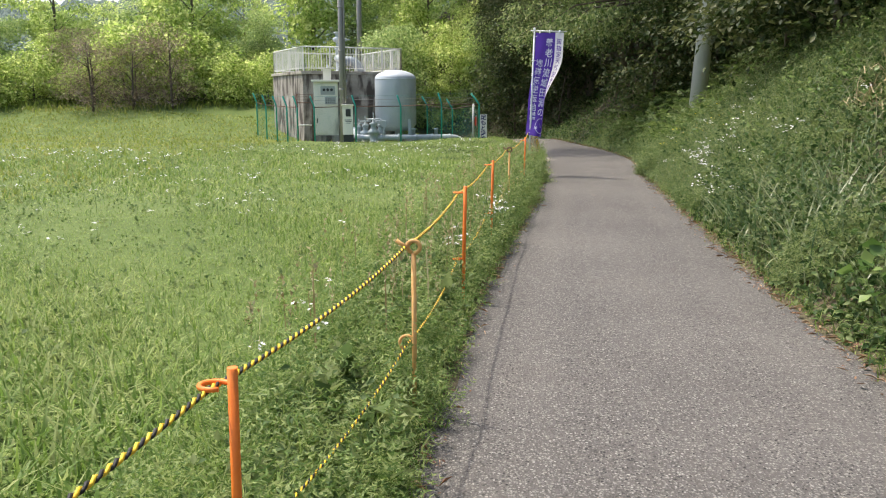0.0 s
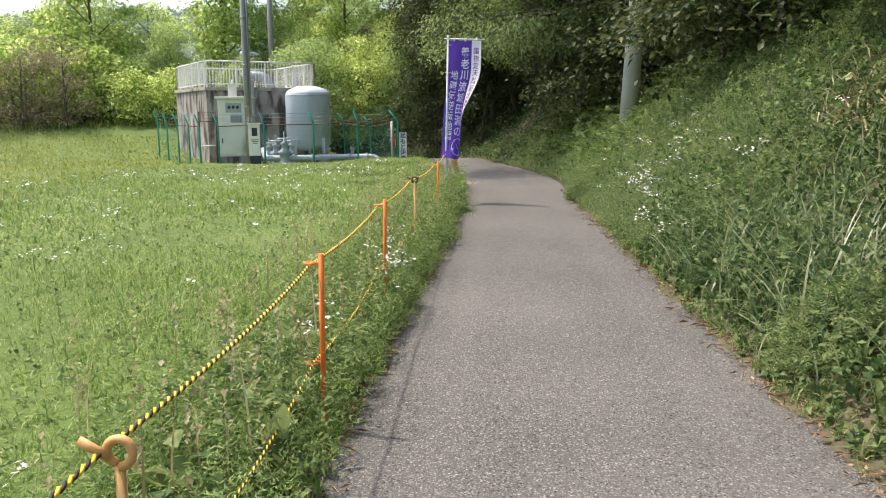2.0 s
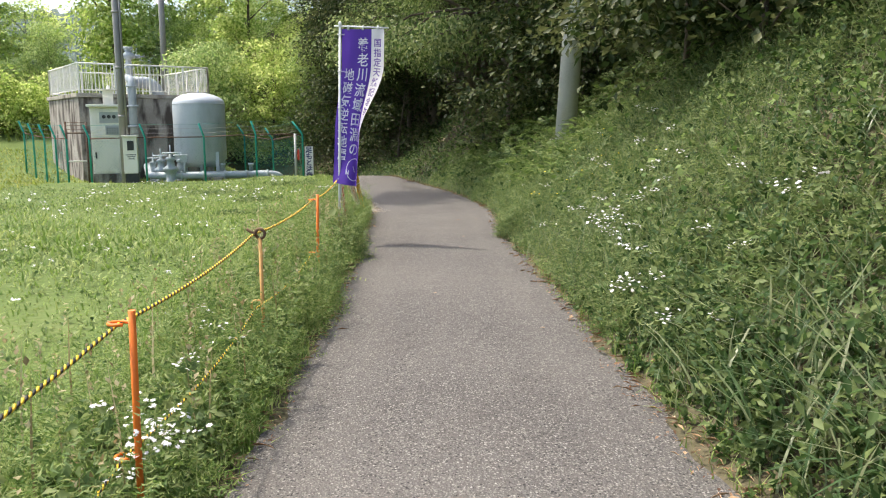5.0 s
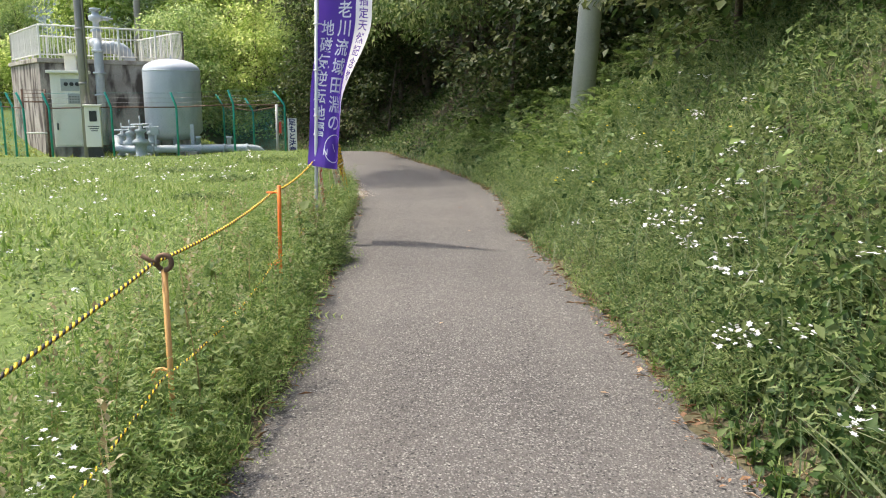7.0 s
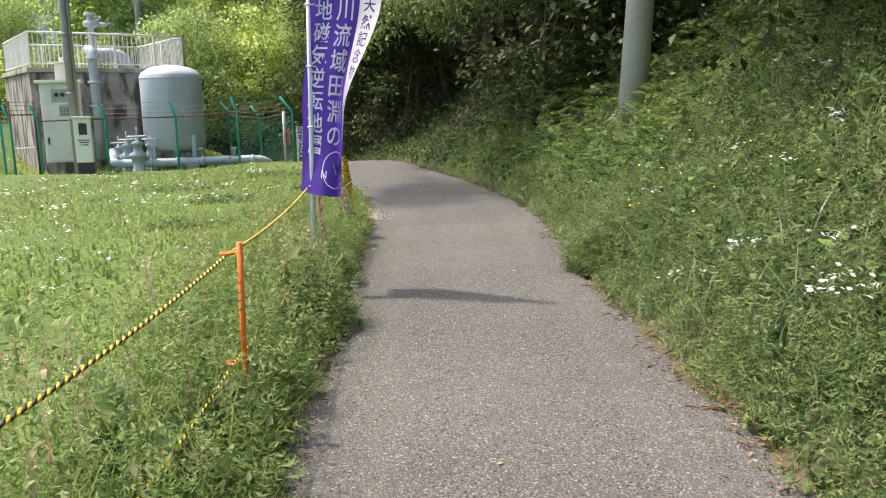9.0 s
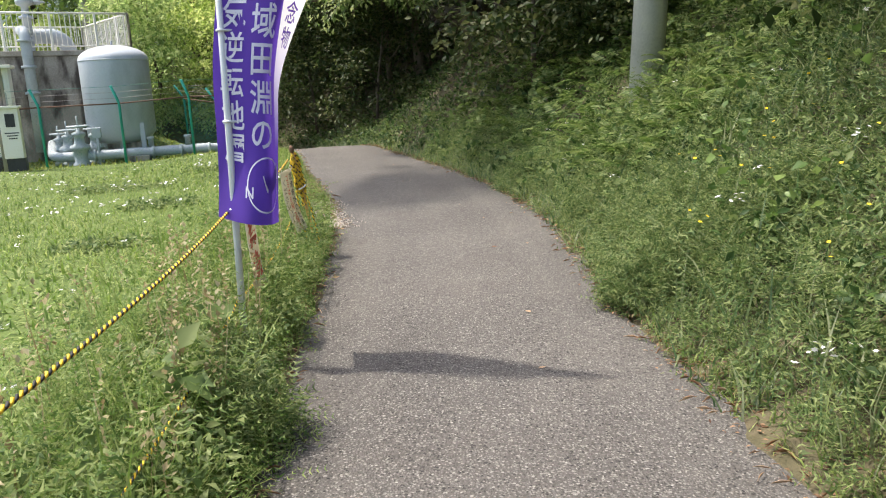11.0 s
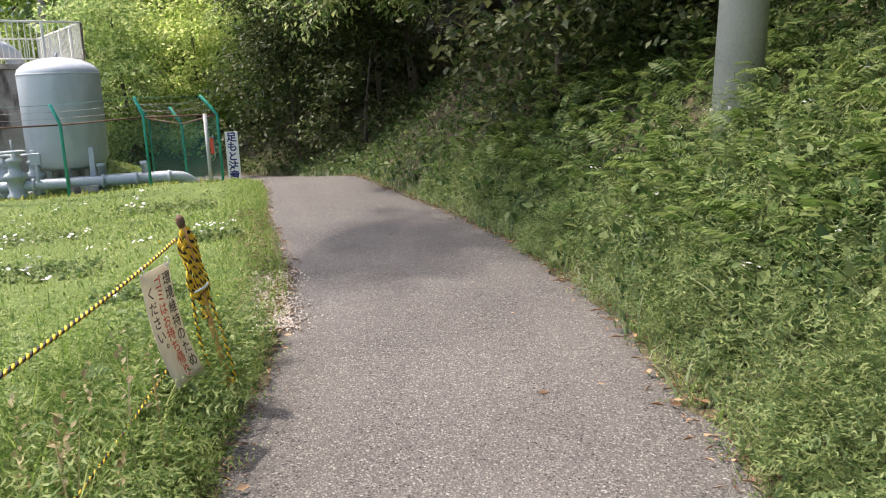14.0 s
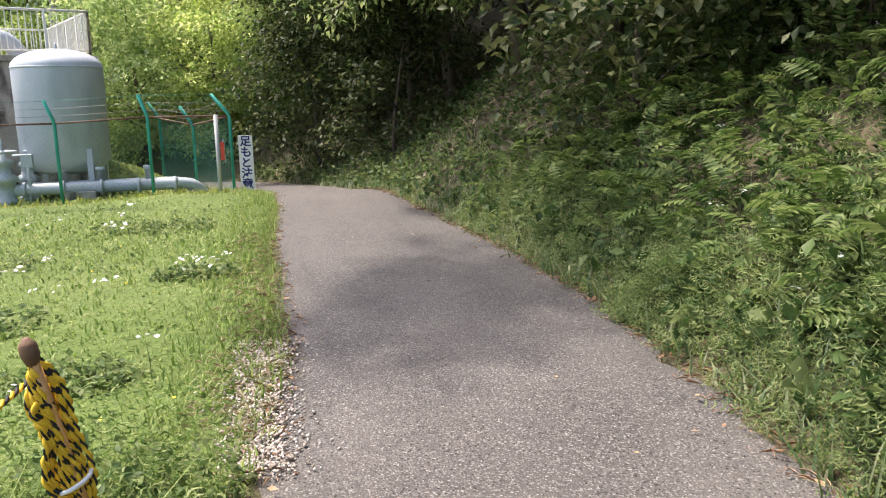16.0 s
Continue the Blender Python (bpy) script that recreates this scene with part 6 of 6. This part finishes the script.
    f = np.tile(np.linspace(0.6, 1.02, 12), len(x))
    p = on_land(x, y)[k] + np.stack([rng.normal(0, 0.008, len(k)), rng.normal(0, 0.008, len(k)), h[k] * f], -1)
    seed = strew(small_leaf(0.3), p, rng.uniform(0, 6.3, len(k)), rng.normal(0.8, 0.4, len(k)), 0, rng.uniform(0.018, 0.036, len(k)))
    stuff("seed_heads", [thin, seed], M_DRYGRASS, "tall tan sorrel and grass seed heads", "grass")


flowers()


def litter():
    """Fallen leaves, straw along the edges, and the gravel patch."""
    x, y, d = edge_spots(90, 9, 27, -1.3, 0.05, 1)
    x2, y2, d2 = edge_spots(200, 2, 27, -0.10, 0.08, 1)
    x3, y3, d3 = edge_spots(60, 12, 22, -0.06, 0.06, -1)
    keep = rng.random(len(x)) < 0.35
    x, y = np.r_[x[keep], x2, x3], np.r_[y[keep], y2, y3]
    d, b = lateral(x, y)
    z = np.maximum(land(x, y), road_fall(y, b)) + 0.024
    sets = [strew(leaf(0.28, 0.1, -0.12), np.stack([x, y, z], -1), rng.uniform(0, 6.3, len(x)), rng.normal(0, 0.15, len(x)), rng.normal(0, 0.2, len(x)), rng.uniform(0.02, 0.055, len(x)))]
    stuff("fallen_leaves", sets, M_LEAF_LITTER, "dry brown and orange leaves fallen on the path", "leaves")
    x, y, d = edge_spots(5200, 19.5, 31, 0.25, 4.5, 1)
    stuff("slope_litter", [strew(leaf(0.3, 0.1, -0.12), on_land(x, y, 0.02), rng.uniform(0, 6.3, len(x)), rng.normal(0, 0.45, len(x)), rng.normal(0, 0.4, len(x)), rng.uniform(0.05, 0.12, len(x)))], M_SLOPE_LITTER, "brown leaf litter on the shaded slope under the trees", "leaves")
    x, y, d = edge_spots(1500, 16.5, 21.5, 0.0, 0.35, -1, 1.4)
    stuff("worn_straw", [strew(small_leaf(0.05), on_land(x, y, 0.03), rng.uniform(0, 6.3, len(x)), rng.normal(0.1, 0.25, len(x)), 0, rng.uniform(0.03, 0.09, len(x)))], M_BAMBOO_DRY, "dry trodden straw beside the path", "straw")
    x, y, d = edge_spots(2000, 1, 26, -0.08, 0.14, 1)
    x2, y2, d2 = edge_spots(900, 1, 26, -0.05, 0.08, -1)
    x, y = np.r_[x, x2], np.r_[y, y2]
    d, b = lateral(x, y)
    z = np.maximum(land(x, y), road_fall(y, b)) + 0.012
    sets = [strew(small_leaf(0.022), np.stack([x, y, z], -1), rng.uniform(0, 6.3, len(x)), rng.normal(0.05, 0.12, len(x)), 0, rng.uniform(0.02, 0.09, len(x)))]
    stuff("straw", sets, M_TWIG, "dry straw and pine needles along the path's edges", "straw")
    # crumbs of leaf and bark in the strip between the asphalt and the weeds
    x, y, d = edge_spots(6500, 0, 27, -0.12, 0.26, 1, 0.8)
    x2, y2, d2 = edge_spots(2200, -1, 24, -0.06, 0.12, -1)
    x, y = np.r_[x, x2], np.r_[y, y2]
    d, b = lateral(x, y)
    z = np.maximum(land(x, y), road_fall(y, b)) + 0.014
    stuff("leaf_crumbs", [strew(small_leaf(0.3), np.stack([x, y, z], -1), rng.uniform(0, 6.3, len(x)), rng.normal(0, 0.3, len(x)), 0, rng.uniform(0.008, 0.028, len(x)))], M_CRUMB, "crumbled brown leaf litter along the path's edge", "leaves")
    x, y, d = edge_spots(9500, -2, 27, 0.0, 0.30, 1)
    x2, y2, d2 = edge_spots(4200, -1, 24, 0.0, 0.12, -1)
    x, y = np.r_[x, x2], np.r_[y, y2]
    stuff("edge_tufts", [blades(x, y, rng.uniform(0.03, 0.11, len(x)), 0.05, 0.8, 2, 0.5)], M_GRASS, "short grass tufts at the foot of the bank", "grass")
    n = 3000
    t = rng.random(n)
    x = 2.12 + 0.08 * rng.normal(0, 1, n) - 0.05 * np.sin(t * 3)
    y = 16.35 + 1.5 * t + rng.normal(0, 0.05, n)
    stone = np.array([(1, 0, 0), (0, 1, 0), (-1, 0, 0), (0, -1, 0), (0, 0, 0.7), (0, 0, -0.6)], float) * 0.5, np.array([(0, 1, 4), (1, 2, 4), (2, 3, 4), (3, 0, 4), (1, 0, 5), (2, 1, 5), (3, 2, 5), (0, 3, 5)])
    sets = [strew(stone, np.stack([x, y, np.maximum(land(x, y), 0.0) + 0.012], -1), rng.uniform(0, 6.3, n), rng.normal(0, 0.4, n), rng.normal(0, 0.4, n), rng.uniform(0.008, 0.024, (n, 3)))]
    stuff("gravel", sets, M_GRAVEL, "pale broken stone chips beside the path", "gravel")


litter()

# ---- true size: the plan above is drawn a little small ----
for ob in [o for o in scene.objects if o.parent is None and o.type in {"MESH", "EMPTY"}]:
    ob.matrix_basis = Matrix.Scale(TRUE, 4) @ ob.matrix_basis
